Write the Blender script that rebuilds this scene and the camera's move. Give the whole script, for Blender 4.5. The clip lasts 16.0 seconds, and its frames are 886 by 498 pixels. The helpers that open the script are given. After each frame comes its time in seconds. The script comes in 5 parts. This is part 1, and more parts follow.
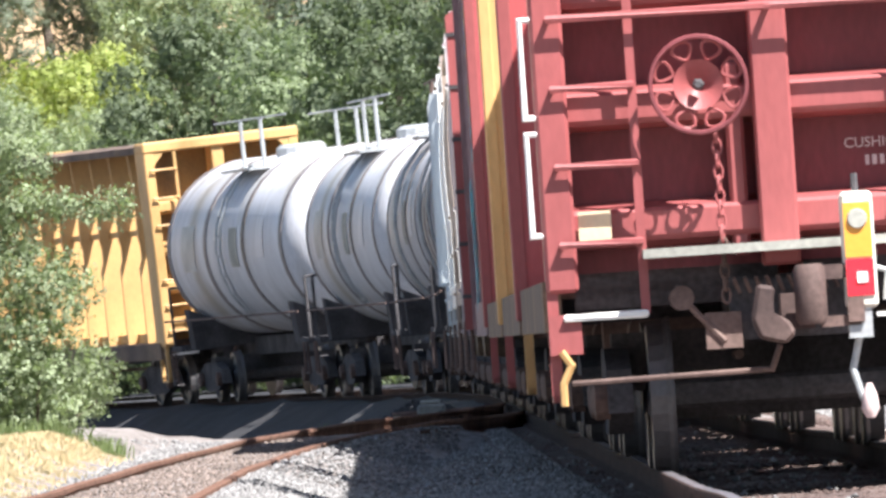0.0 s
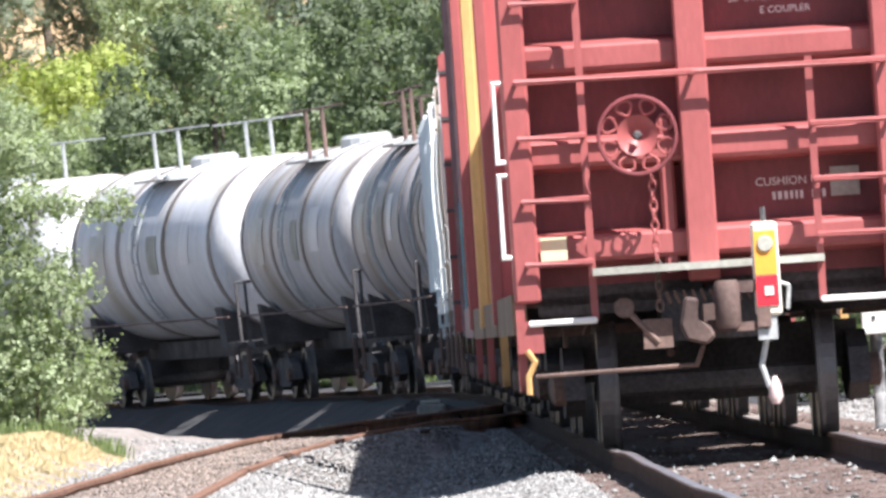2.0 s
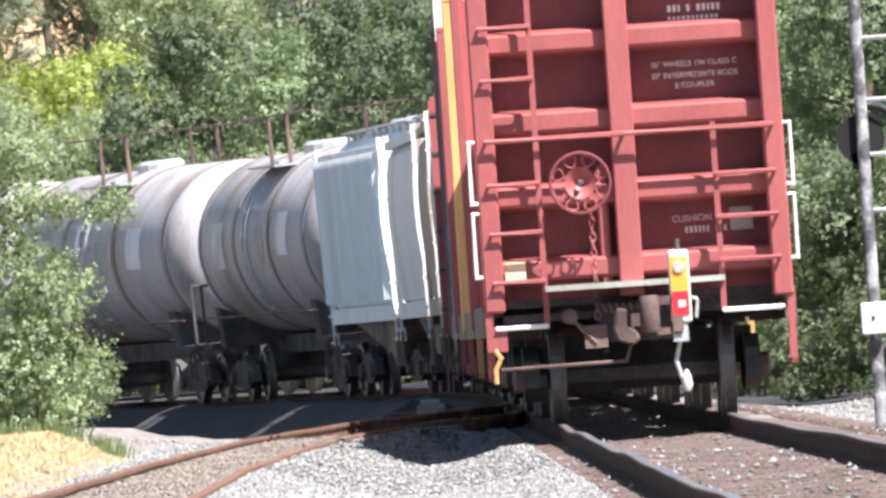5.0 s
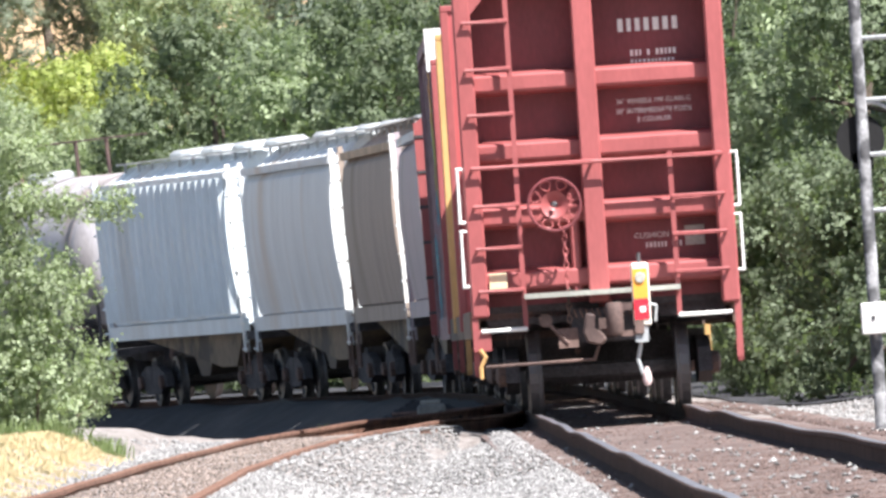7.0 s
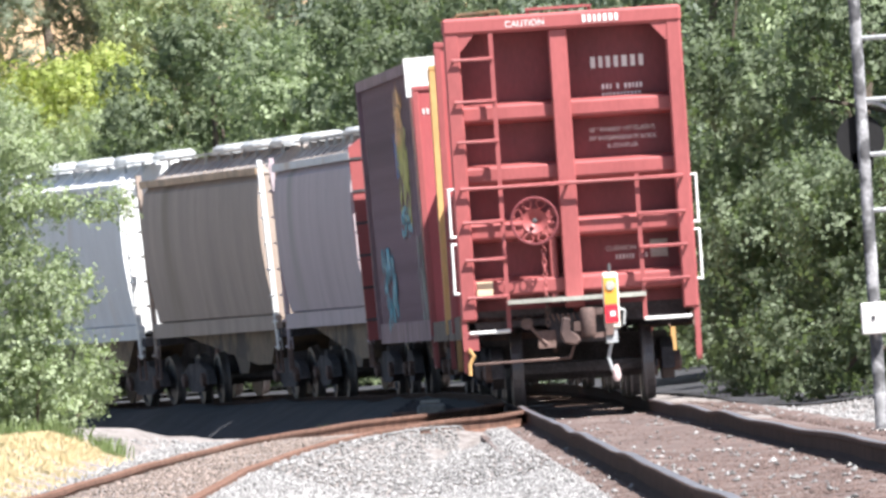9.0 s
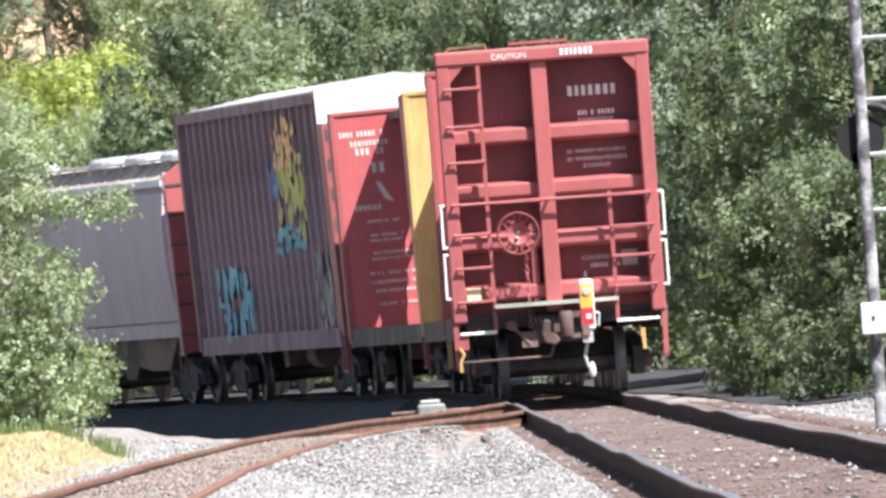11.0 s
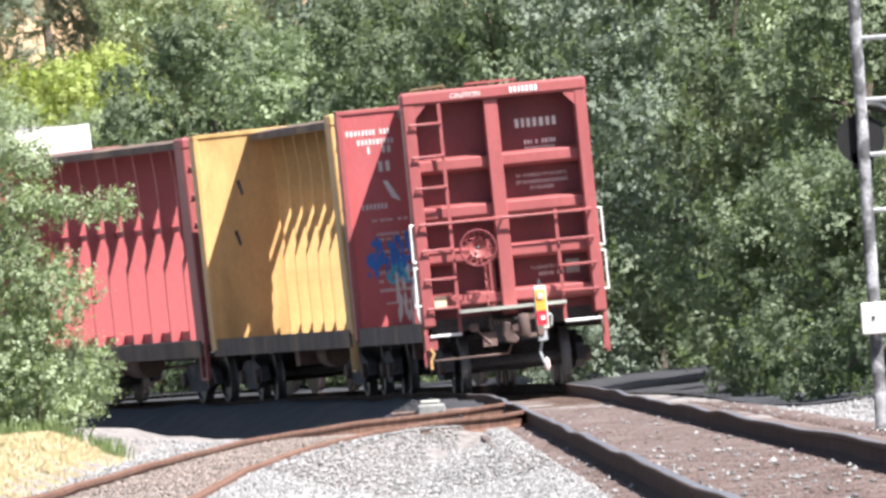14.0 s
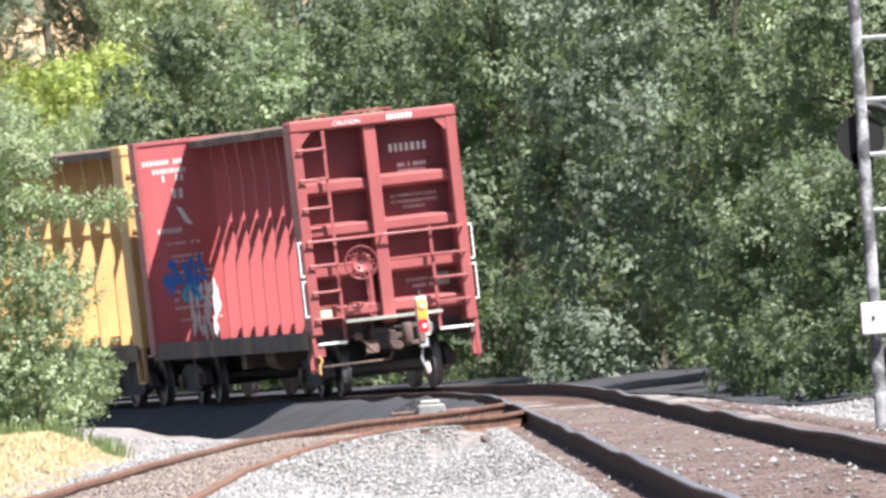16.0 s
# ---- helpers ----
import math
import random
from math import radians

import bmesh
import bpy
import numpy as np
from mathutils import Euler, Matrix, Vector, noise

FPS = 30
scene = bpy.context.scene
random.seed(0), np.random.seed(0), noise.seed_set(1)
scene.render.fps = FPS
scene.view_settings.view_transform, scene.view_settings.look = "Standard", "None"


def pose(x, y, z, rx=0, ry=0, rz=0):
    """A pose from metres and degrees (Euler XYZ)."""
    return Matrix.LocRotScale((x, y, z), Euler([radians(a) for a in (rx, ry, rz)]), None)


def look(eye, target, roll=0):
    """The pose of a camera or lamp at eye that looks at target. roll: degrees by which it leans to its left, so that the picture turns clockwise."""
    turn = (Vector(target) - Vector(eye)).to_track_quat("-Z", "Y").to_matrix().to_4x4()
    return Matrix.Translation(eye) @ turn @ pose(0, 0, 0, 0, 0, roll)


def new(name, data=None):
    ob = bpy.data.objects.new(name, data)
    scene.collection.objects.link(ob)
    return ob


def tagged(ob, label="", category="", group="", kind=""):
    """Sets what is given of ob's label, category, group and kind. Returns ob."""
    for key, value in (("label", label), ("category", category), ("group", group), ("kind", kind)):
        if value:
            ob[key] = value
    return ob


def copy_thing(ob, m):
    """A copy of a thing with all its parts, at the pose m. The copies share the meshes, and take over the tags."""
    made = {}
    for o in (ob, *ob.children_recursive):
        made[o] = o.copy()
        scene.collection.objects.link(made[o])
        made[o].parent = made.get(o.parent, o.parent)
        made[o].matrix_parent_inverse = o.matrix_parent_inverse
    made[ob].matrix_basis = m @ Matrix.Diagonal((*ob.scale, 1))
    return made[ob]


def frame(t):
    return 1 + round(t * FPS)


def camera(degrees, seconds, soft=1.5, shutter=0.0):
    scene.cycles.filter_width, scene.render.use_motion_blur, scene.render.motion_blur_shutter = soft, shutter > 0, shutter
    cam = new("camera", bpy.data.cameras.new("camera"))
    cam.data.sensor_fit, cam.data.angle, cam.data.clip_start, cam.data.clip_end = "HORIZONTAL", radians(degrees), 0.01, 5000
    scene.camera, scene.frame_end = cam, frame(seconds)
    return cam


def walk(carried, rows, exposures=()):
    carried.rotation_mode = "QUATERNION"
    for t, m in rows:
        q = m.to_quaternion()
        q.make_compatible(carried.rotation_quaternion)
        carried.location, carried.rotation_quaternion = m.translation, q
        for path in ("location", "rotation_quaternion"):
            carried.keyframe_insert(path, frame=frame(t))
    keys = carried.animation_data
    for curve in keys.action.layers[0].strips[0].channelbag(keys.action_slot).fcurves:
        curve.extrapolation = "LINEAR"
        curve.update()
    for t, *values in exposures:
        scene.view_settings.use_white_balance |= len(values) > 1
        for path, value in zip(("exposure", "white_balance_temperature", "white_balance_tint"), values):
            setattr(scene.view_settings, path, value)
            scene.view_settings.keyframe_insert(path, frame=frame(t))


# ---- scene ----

# ================= camera: on a tripod, long lens =================
EYE = 0.79                      # above the rail tops
cam = camera(2.984, 16.0, soft=3.0)
CAM_POSE = pose(0, 0, EYE, 90.317, 0, 0) @ pose(0, 0, 0, 0, 0, -3.8)
walk(cam, [(0.0, CAM_POSE), (16.0, CAM_POSE)])

# ================= world, sun =================
SUN_EL, SUN_AZ = 56.0, 137.0    # azimuth clockwise from +y
world = bpy.data.worlds.new("sky")
scene.world = world
world.use_nodes = True
sky = world.node_tree.nodes.new("ShaderNodeTexSky")
sky.sky_type, sky.sun_disc = "NISHITA", False
sky.sun_elevation, sky.sun_rotation = radians(SUN_EL), radians(SUN_AZ)
back = world.node_tree.nodes["Background"]
world.node_tree.links.new(sky.outputs[0], back.inputs[0])
back.inputs[1].default_value = 0.052
sun_data = bpy.data.lights.new("sun", "SUN")
sun_data.energy, sun_data.angle, sun_data.color = 5.0, radians(0.5), (1.0, 0.965, 0.945)
sun = new("sun", sun_data)
_d = Vector((math.sin(radians(SUN_AZ)) * math.cos(radians(SUN_EL)), math.cos(radians(SUN_AZ)) * math.cos(radians(SUN_EL)), math.sin(radians(SUN_EL))))
sun.matrix_world = look(_d * 200, (0, 0, 0))
scene.view_settings.exposure = 1.45

# ================= materials =================
def mat(name, base, rough=0.6, metal=0.0, vary=0.25, scale=2.0, fine=30.0, bump=0.1, stain=None, stain_scale=0.8, streak=1.0, stain_lo=0.5, stain_hi=0.7, per="", per_amount=0.3):
    """Procedural surface: base colour with two scales of variation, stains and a fine relief."""
    m = bpy.data.materials.new(name)
    m.use_nodes = True
    nt = m.node_tree
    n, l = nt.nodes, nt.links
    b = n["Principled BSDF"]
    b.inputs["Roughness"].default_value, b.inputs["Metallic"].default_value = rough, metal
    tc = n.new("ShaderNodeTexCoord")
    mp = n.new("ShaderNodeMapping")
    mp.inputs["Scale"].default_value = (1, 1, 1 / streak)
    l.new(tc.outputs["Object"], mp.inputs[0])
    def noise_node(s, detail):
        t = n.new("ShaderNodeTexNoise")
        t.inputs["Scale"].default_value, t.inputs["Detail"].default_value = s, detail
        l.new(mp.outputs[0], t.inputs["Vector"])
        return t
    big, small = noise_node(scale, 4), noise_node(fine, 3)
    rgb = n.new("ShaderNodeRGB")
    rgb.outputs[0].default_value = (*base, 1)
    col = rgb.outputs[0]
    def mul(col, src, lo, hi):
        r = n.new("ShaderNodeMapRange")
        r.inputs["From Min"].default_value, r.inputs["From Max"].default_value = 0.3, 0.7
        r.inputs["To Min"].default_value, r.inputs["To Max"].default_value = lo, hi
        l.new(src, r.inputs[0])
        x = n.new("ShaderNodeVectorMath")
        x.operation = "SCALE"
        l.new(col, x.inputs[0])
        l.new(r.outputs[0], x.inputs["Scale"])
        return x.outputs[0]
    if stain:
        s = noise_node(stain_scale, 6)
        r = n.new("ShaderNodeMapRange")
        r.inputs["From Min"].default_value, r.inputs["From Max"].default_value = stain_lo, stain_hi
        l.new(s.outputs[0], r.inputs[0])
        mx = n.new("ShaderNodeMix")
        mx.data_type = "RGBA"
        l.new(r.outputs[0], mx.inputs["Factor"])
        l.new(col, mx.inputs["A"])
        mx.inputs["B"].default_value = (*stain, 1)
        col = mx.outputs["Result"]
    col = mul(col, big.outputs[0], 1 - vary, 1 + vary)
    col = mul(col, small.outputs[0], 1 - vary * 0.6, 1 + vary * 0.6)
    if per:
        if per == "island":
            g = n.new("ShaderNodeNewGeometry").outputs["Random Per Island"]
        else:
            g = n.new("ShaderNodeObjectInfo").outputs["Random"]
        r = n.new("ShaderNodeMapRange")
        r.inputs["To Min"].default_value, r.inputs["To Max"].default_value = 1 - per_amount, 1 + per_amount
        l.new(g, r.inputs[0])
        x = n.new("ShaderNodeVectorMath")
        x.operation = "SCALE"
        l.new(col, x.inputs[0])
        l.new(r.outputs[0], x.inputs["Scale"])
        col = x.outputs[0]
    l.new(col, b.inputs["Base Color"])
    if bump:
        bp = n.new("ShaderNodeBump")
        bp.inputs["Strength"].default_value, bp.inputs["Distance"].default_value = bump, 0.02
        l.new(small.outputs[0], bp.inputs["Height"])
        l.new(bp.outputs[0], b.inputs["Normal"])
    return m


RED = mat("oxide_red_paint", (0.33, 0.088, 0.088), 0.5, vary=0.12, stain=(0.28, 0.07, 0.07), streak=3)
RED_BRIGHT = mat("fresh_red_paint", (0.42, 0.1, 0.105), 0.5, vary=0.12, stain=(0.42, 0.08, 0.08), streak=4, stain_scale=1.4)
# Darker red: the shade inside the recessed ends is put into this colour.
RED_OLD_SHADE = mat("faded_red_paint", (0.19, 0.045, 0.052), 0.6, vary=0.2, stain=(0.14, 0.035, 0.04), streak=3)
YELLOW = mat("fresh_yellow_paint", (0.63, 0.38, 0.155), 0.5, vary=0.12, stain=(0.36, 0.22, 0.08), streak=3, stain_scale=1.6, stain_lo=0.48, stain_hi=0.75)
# Darker ochre: likewise takes in the shade of the recessed yellow ends.
YELLOW_OLD_SHADE = mat("ochre_faded_paint", (0.26, 0.155, 0.055), 0.7, vary=0.25, stain=(0.10, 0.07, 0.04), streak=2, stain_scale=1.1)
PURPLE = mat("rusted_maroon_sheet", (0.29, 0.19, 0.21), 0.7, vary=0.35, stain=(0.2, 0.13, 0.12), streak=5)
CHORD = mat("grimy_brown_chord", (0.12, 0.085, 0.07), 0.75, vary=0.3, stain=(0.22, 0.15, 0.1), streak=1)
SLOPE = mat("tan_dusty_slope_sheet", (0.17, 0.125, 0.085), 0.75, vary=0.3, stain=(0.05, 0.04, 0.035), streak=1, stain_scale=1.3, stain_lo=0.48, stain_hi=0.6)
BAY = mat("dusty_bay_sheet", (0.065, 0.052, 0.045), 0.7, vary=0.3, streak=4)
WHITE = mat("white_paint", (0.8, 0.8, 0.78), 0.5, vary=0.08)
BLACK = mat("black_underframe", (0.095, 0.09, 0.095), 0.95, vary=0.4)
BLACK.node_tree.nodes["Principled BSDF"].inputs["Specular IOR Level"].default_value = 0.1
RUST = mat("brown_rusted_steel", (0.16, 0.105, 0.09), 0.8, vary=0.35, stain=(0.05, 0.03, 0.03))
STEEL = mat("worn_wheel_steel", (0.12, 0.118, 0.125), 0.45, 0.4, vary=0.2)
GALV = mat("galvanised_steel", (0.42, 0.44, 0.45), 0.5, 0.3, vary=0.2)
PLATFORM = mat("weathered_platform_steel", (0.36, 0.36, 0.32), 0.7, vary=0.25)
TANK_A = mat("dusty_grey_tank_paint", (0.52, 0.52, 0.55), 0.5, vary=0.2, stain=(0.31, 0.26, 0.215), streak=4, stain_lo=0.45)
TANK_B = mat("dirty_dark_tank_paint", (0.39, 0.375, 0.395), 0.5, vary=0.2, stain=(0.24, 0.19, 0.155), streak=4, stain_lo=0.42)
BAND = mat("grimy_band_paint", (0.23, 0.205, 0.205), 0.6, vary=0.3, stain=(0.1, 0.075, 0.06), streak=3)
TANK_W = mat("off_white_tank_paint", (0.66, 0.67, 0.71), 0.5, vary=0.15, stain=(0.44, 0.41, 0.36), streak=4)
HOP_BLUE = mat("pale_blue_grey_paint", (0.74, 0.8, 0.83), 0.55, vary=0.08, stain=(0.66, 0.66, 0.64), streak=6)
HOP_GREY = mat("pale_grey_paint", (0.72, 0.74, 0.75), 0.55, vary=0.08, stain=(0.62, 0.56, 0.5), streak=6)
HOP_BROWN = mat("brown_grey_dusty_paint", (0.36, 0.29, 0.245), 0.65, vary=0.12, stain=(0.26, 0.21, 0.15), streak=7, stain_lo=0.55)
HOP_LILAC = mat("lilac_grey_paint", (0.46, 0.385, 0.41), 0.6, vary=0.1, stain=(0.32, 0.29, 0.28), streak=7, stain_lo=0.55)
ROOF_DUST = mat("dusty_roof_sheet", (0.42, 0.37, 0.34), 0.75, vary=0.25, stain=(0.28, 0.22, 0.19), streak=1)
RAILSIDE = mat("rusted_rail", (0.07, 0.045, 0.038), 0.95, vary=0.3, bump=0.2)
SIDING_RUST = mat("orange_brown_rusted_rail", (0.17, 0.095, 0.07), 0.95, vary=0.35, bump=0.2)
for _m in (RAILSIDE, SIDING_RUST):
    _m.node_tree.nodes["Principled BSDF"].inputs["Specular IOR Level"].default_value = 0.15
RAILTOP = mat("worn_rail_head", (0.22, 0.21, 0.22), 0.45, 0.6, vary=0.3)
TIE = mat("weathered_timber", (0.105, 0.068, 0.054), 0.85, vary=0.35, per="object", per_amount=0.35)
GRAVEL = mat("grey_ballast_stone", (0.222, 0.218, 0.215), 0.9, vary=0.3, per="island", per_amount=0.5, bump=0)
BROWN_STONE = mat("rust_stained_dirt", (0.11, 0.076, 0.067), 0.95, vary=0.25, scale=1.2, per="island", per_amount=0.22, bump=0)
# Near-black soil: shade beside the train and under trees is in the colour.
SHADED_SOIL = mat("dark_cinders", (0.03, 0.03, 0.034), 0.95, vary=0.4, scale=1.5, fine=14, bump=0.4)
ORANGE_G = mat("amber_lens_plastic", (0.85, 0.38, 0.06), 0.35, vary=0.05)
REDPANEL = mat("red_reflective_panel", (0.8, 0.03, 0.05), 0.35, vary=0.05)
BLUE = mat("blue_spray_paint", (0.03, 0.16, 0.5), 0.5, vary=0.2)
CYAN = mat("turquoise_spray_paint", (0.06, 0.38, 0.5), 0.5, vary=0.3)
LIME = mat("yellow_green_spray_paint", (0.5, 0.5, 0.08), 0.5, vary=0.2)
DIMWHITE = mat("faded_white_stencil", (0.62, 0.58, 0.56), 0.6, vary=0.15)
CONCRETE = mat("pale_concrete", (0.5, 0.48, 0.45), 0.85, vary=0.2)


def leaf_mat(name, base, amount=0.45):
    m = mat(name, base, 0.6, vary=0.32, scale=0.35, fine=1.6, bump=0, per="island", per_amount=amount)
    b = m.node_tree.nodes["Principled BSDF"]
    b.inputs["Specular IOR Level"].default_value = 0.35
    t = m.node_tree.nodes.new("ShaderNodeBsdfTranslucent")
    t.inputs[0].default_value = (base[0] * 1.6, base[1] * 1.8, base[2], 1)
    mx = m.node_tree.nodes.new("ShaderNodeMixShader")
    mx.inputs[0].default_value = 0.3
    out = m.node_tree.nodes["Material Output"]
    m.node_tree.links.new(b.outputs[0], mx.inputs[1])
    m.node_tree.links.new(t.outputs[0], mx.inputs[2])
    m.node_tree.links.new(mx.outputs[0], out.inputs[0])
    return m


LEAF_OAK = leaf_mat("oak_leaves", (0.15, 0.186, 0.115), 0.12)
LEAF_MID = leaf_mat("willow_leaves", (0.24, 0.29, 0.178), 0.12)
LEAF_DARK = leaf_mat("dark_far_leaves", (0.185, 0.222, 0.172), 0.12)
LEAF_LIME = leaf_mat("lime_green_leaves", (0.275, 0.325, 0.1), 0.25)
LEAF_BUSH = leaf_mat("bush_leaves", (0.27, 0.32, 0.2), 0.18)
GRASS_DRY = leaf_mat("dry_straw", (0.56, 0.445, 0.275), 0.45)
GRASS_GREEN = leaf_mat("weed_green", (0.12, 0.16, 0.06), 0.3)
BARK = mat("grey_bark", (0.12, 0.095, 0.075), 0.9, vary=0.3)

# ================= mesh helpers =================
def box(bm, x0, x1, y0, y1, z0, z1):
    v = [bm.verts.new((x, y, z)) for x in (x0, x1) for y in (y0, y1) for z in (z0, z1)]
    for f in ((0, 1, 3, 2), (4, 6, 7, 5), (0, 4, 5, 1), (2, 3, 7, 6), (0, 2, 6, 4), (1, 5, 7, 3)):
        bm.faces.new([v[i] for i in f])
    return v


def bar(bm, a, b, r, sides=6):
    """A round bar from a to b."""
    a, b = Vector(a), Vector(b)
    d = (b - a).normalized()
    p = d.orthogonal().normalized()
    q = d.cross(p)
    rings = [[bm.verts.new(c + (p * math.cos(2 * math.pi * i / sides) + q * math.sin(2 * math.pi * i / sides)) * r) for i in range(sides)] for c in (a, b)]
    for i in range(sides):
        j = (i + 1) % sides
        bm.faces.new((rings[0][i], rings[0][j], rings[1][j], rings[1][i]))
    bm.faces.new(rings[0][::-1])
    bm.faces.new(rings[1])


def polybar(bm, pts, r, sides=6):
    """A round bar bent along the points, in one piece."""
    pts = [Vector(p) for p in pts]
    rings, p = [], None
    for i, c in enumerate(pts):
        a = (c - pts[i - 1]).normalized() if i else None
        b = (pts[i + 1] - c).normalized() if i + 1 < len(pts) else None
        d = (a + b).normalized() if a and b and (a + b).length > 1e-4 else (b or a)
        p = d.orthogonal() if p is None else p - d * p.dot(d)
        p = (p if p.length > 1e-4 else d.orthogonal()).normalized()
        q = d.cross(p)
        k = r / max(0.5, abs(a.dot(d))) if a and b else r
        rings.append([bm.verts.new(c + (p * math.cos(2 * math.pi * j / sides) + q * math.sin(2 * math.pi * j / sides)) * k) for j in range(sides)])
    for u, w in zip(rings, rings[1:]):
        for j in range(sides):
            bm.faces.new((u[j], u[(j + 1) % sides], w[(j + 1) % sides], w[j]))
    bm.faces.new(rings[0][::-1])
    bm.faces.new(rings[-1])


def prism(bm, outline, axis, lo, hi):
    """An outline in the plane across the axis, drawn out from lo to hi along it."""
    def at(u, w, d):
        return (d, u, w) if axis == "x" else (u, d, w) if axis == "y" else (u, w, d)
    a = [bm.verts.new(at(u, w, lo)) for u, w in outline]
    b = [bm.verts.new(at(u, w, hi)) for u, w in outline]
    n = len(outline)
    for i in range(n):
        j = (i + 1) % n
        bm.faces.new((a[i], a[j], b[j], b[i]))
    bm.faces.new(a[::-1])
    bm.faces.new(b)


def ring(bm, centre, r, thick, axis="y", n=28, m=6):
    """A torus about the axis."""
    vs = []
    for i in range(n):
        a = 2 * math.pi * i / n
        row = []
        for j in range(m):
            b = 2 * math.pi * j / m
            u, w, d = (r + thick * math.cos(b)) * math.cos(a), (r + thick * math.cos(b)) * math.sin(a), thick * math.sin(b)
            p = (u, d, w) if axis == "y" else (d, u, w)
            row.append(bm.verts.new(Vector(centre) + Vector(p)))
        vs.append(row)
    for i in range(n):
        for j in range(m):
            bm.faces.new((vs[i][j], vs[(i + 1) % n][j], vs[(i + 1) % n][(j + 1) % m], vs[i][(j + 1) % m]))


def lathe(bm, profile, axis="y", n=28, centre=(0, 0, 0)):
    """Profile of (along, radius) turned about the axis."""
    rows = []
    for d, r in profile:
        row = []
        for i in range(n):
            a = 2 * math.pi * i / n
            u, w = r * math.cos(a), r * math.sin(a)
            p = (u, d, w) if axis == "y" else (d, u, w) if axis == "x" else (u, w, d)
            row.append(bm.verts.new(Vector(centre) + Vector(p)))
        rows.append(row)
    for a, b in zip(rows, rows[1:]):
        for i in range(n):
            j = (i + 1) % n
            bm.faces.new((a[i], a[j], b[j], b[i]))
    bm.faces.new(rows[0][::-1])
    bm.faces.new(rows[-1])


def mesh_of(bm, name, material, smooth=False, bevel=0.0):
    if bevel:
        bmesh.ops.bevel(bm, geom=[e for e in bm.edges], offset=bevel, segments=1, affect="EDGES", clamp_overlap=True)
    bmesh.ops.recalc_face_normals(bm, faces=bm.faces)
    me = bpy.data.meshes.new(name)
    bm.to_mesh(me)
    bm.free()
    me.materials.append(material)
    if smooth:
        me.shade_smooth()
        me.set_sharp_from_angle(angle=radians(35))
    return me


def part(name, bm, material, parent=None, label="", smooth=False, bevel=0.0):
    ob = new(name, mesh_of(bm, name, material, smooth, bevel))
    if parent:
        ob.parent = parent
    if label:
        ob["label"] = label
    return ob


def quick(name, parent, material, fn, label="", smooth=False, bevel=0.0):
    bm = bmesh.new()
    fn(bm)
    return part(name, bm, material, parent, label, smooth, bevel)


def share(ob, parent, x=0, y=0, z=0, rz=0):
    """Another piece on the same mesh."""
    o = new(ob.name.split(".")[0], ob.data)
    o.parent = parent
    o.matrix_basis = pose(x, y, z, 0, 0, rz)
    return o


def text(name, words, size, parent, m, material):
    cu = bpy.data.curves.new(name, "FONT")
    cu.body, cu.size, cu.align_x, cu.extrude = words, size, "CENTER", 0.002
    cu.materials.append(material)
    ob = new(name, cu)
    ob.parent = parent
    ob.matrix_basis = m
    return ob


# ================= the railway line =================
SPEED, START = 11.2, 93.0
BEND = ((0, 0.0), (122, 0.0), (136, 0.0004), (151, 0.0018), (166, 0.0044), (180, 0.0054), (196, 0.0062), (420, 0.0062))


def line_table():
    rows, x, y, th = [], 2.28, START - 70.0, 0.0039
    step = 0.5
    s = -70.0
    ks = [k for k, _ in BEND]
    cs = [c for _, c in BEND]
    while s < 460:
        rows.append((s, x, y, th))
        k = float(np.interp(s, ks, cs)) if th < 1.3 else 0.0
        th += k * step
        x -= math.sin(th) * step
        y += math.cos(th) * step
        s += step
    return np.array(rows)


LINE = line_table()
LINE[:, 1] += 1.914 - np.interp(0, LINE[:, 0], LINE[:, 1])


def on_line(s):
    """Place, heading and cant of the main track at s metres past the start."""
    x, y, th = (float(np.interp(s, LINE[:, 0], LINE[:, c])) for c in (1, 2, 3))
    return x, y, th, float(np.interp(s, (125, 180, 210), (0.0, 2.6, 3.2))), float(np.interp(s, (125, 165, 220), (0.0, 0.06, 0.10)))


def car_pose(s, length):
    """Pose of a car whose rear end is at s, carried by two trucks."""
    a, b = on_line(s + 2.2), on_line(s + length - 2.2)
    head = math.degrees(math.atan2(-(b[0] - a[0]), b[1] - a[1]))
    mid = ((a[0] + b[0]) / 2, (a[1] + b[1]) / 2, (a[4] + b[4]) / 2)
    return Matrix.Translation(mid) @ pose(0, 0, 0, 0, 0, head) @ pose(0, 0, 0, 0, -(a[3] + b[3]) / 2, 0)


SIDING_OUT = ((70, -2.95), (100, -2.72), (120, -2.55), (147, -2.25), (165, -1.9), (180, -1.35), (192, -0.55), (204, 0.35), (214, 0.62))
SIDING_IN = ((70, -1.52), (98, -1.53), (111, -1.51), (128, -1.43), (145, -1.18), (160, -0.80), (172, -0.2), (180, 0.45), (186, 0.78))


def curve_pts(ctrl, z, step=1.5):
    ys = [c[0] for c in ctrl]
    xs = [c[1] for c in ctrl]
    out = []
    n = len(ctrl)
    for i in range(n - 1):
        p0, p1, p2, p3 = (ctrl[max(0, i - 1)], ctrl[i], ctrl[i + 1], ctrl[min(n - 1, i + 2)])
        k = max(1, int((p2[0] - p1[0]) / step))
        for j in range(k):
            t = j / k
            f = lambda a, b, c, d: 0.5 * (2 * b + (c - a) * t + (2 * a - 5 * b + 4 * c - d) * t * t + (3 * b - a - 3 * c + d) * t ** 3)
            out.append(Vector((f(p0[1], p1[1], p2[1], p3[1]), f(p0[0], p1[0], p2[0], p3[0]), z)))
    out.append(Vector((ctrl[-1][1], ctrl[-1][0], z)))
    return out


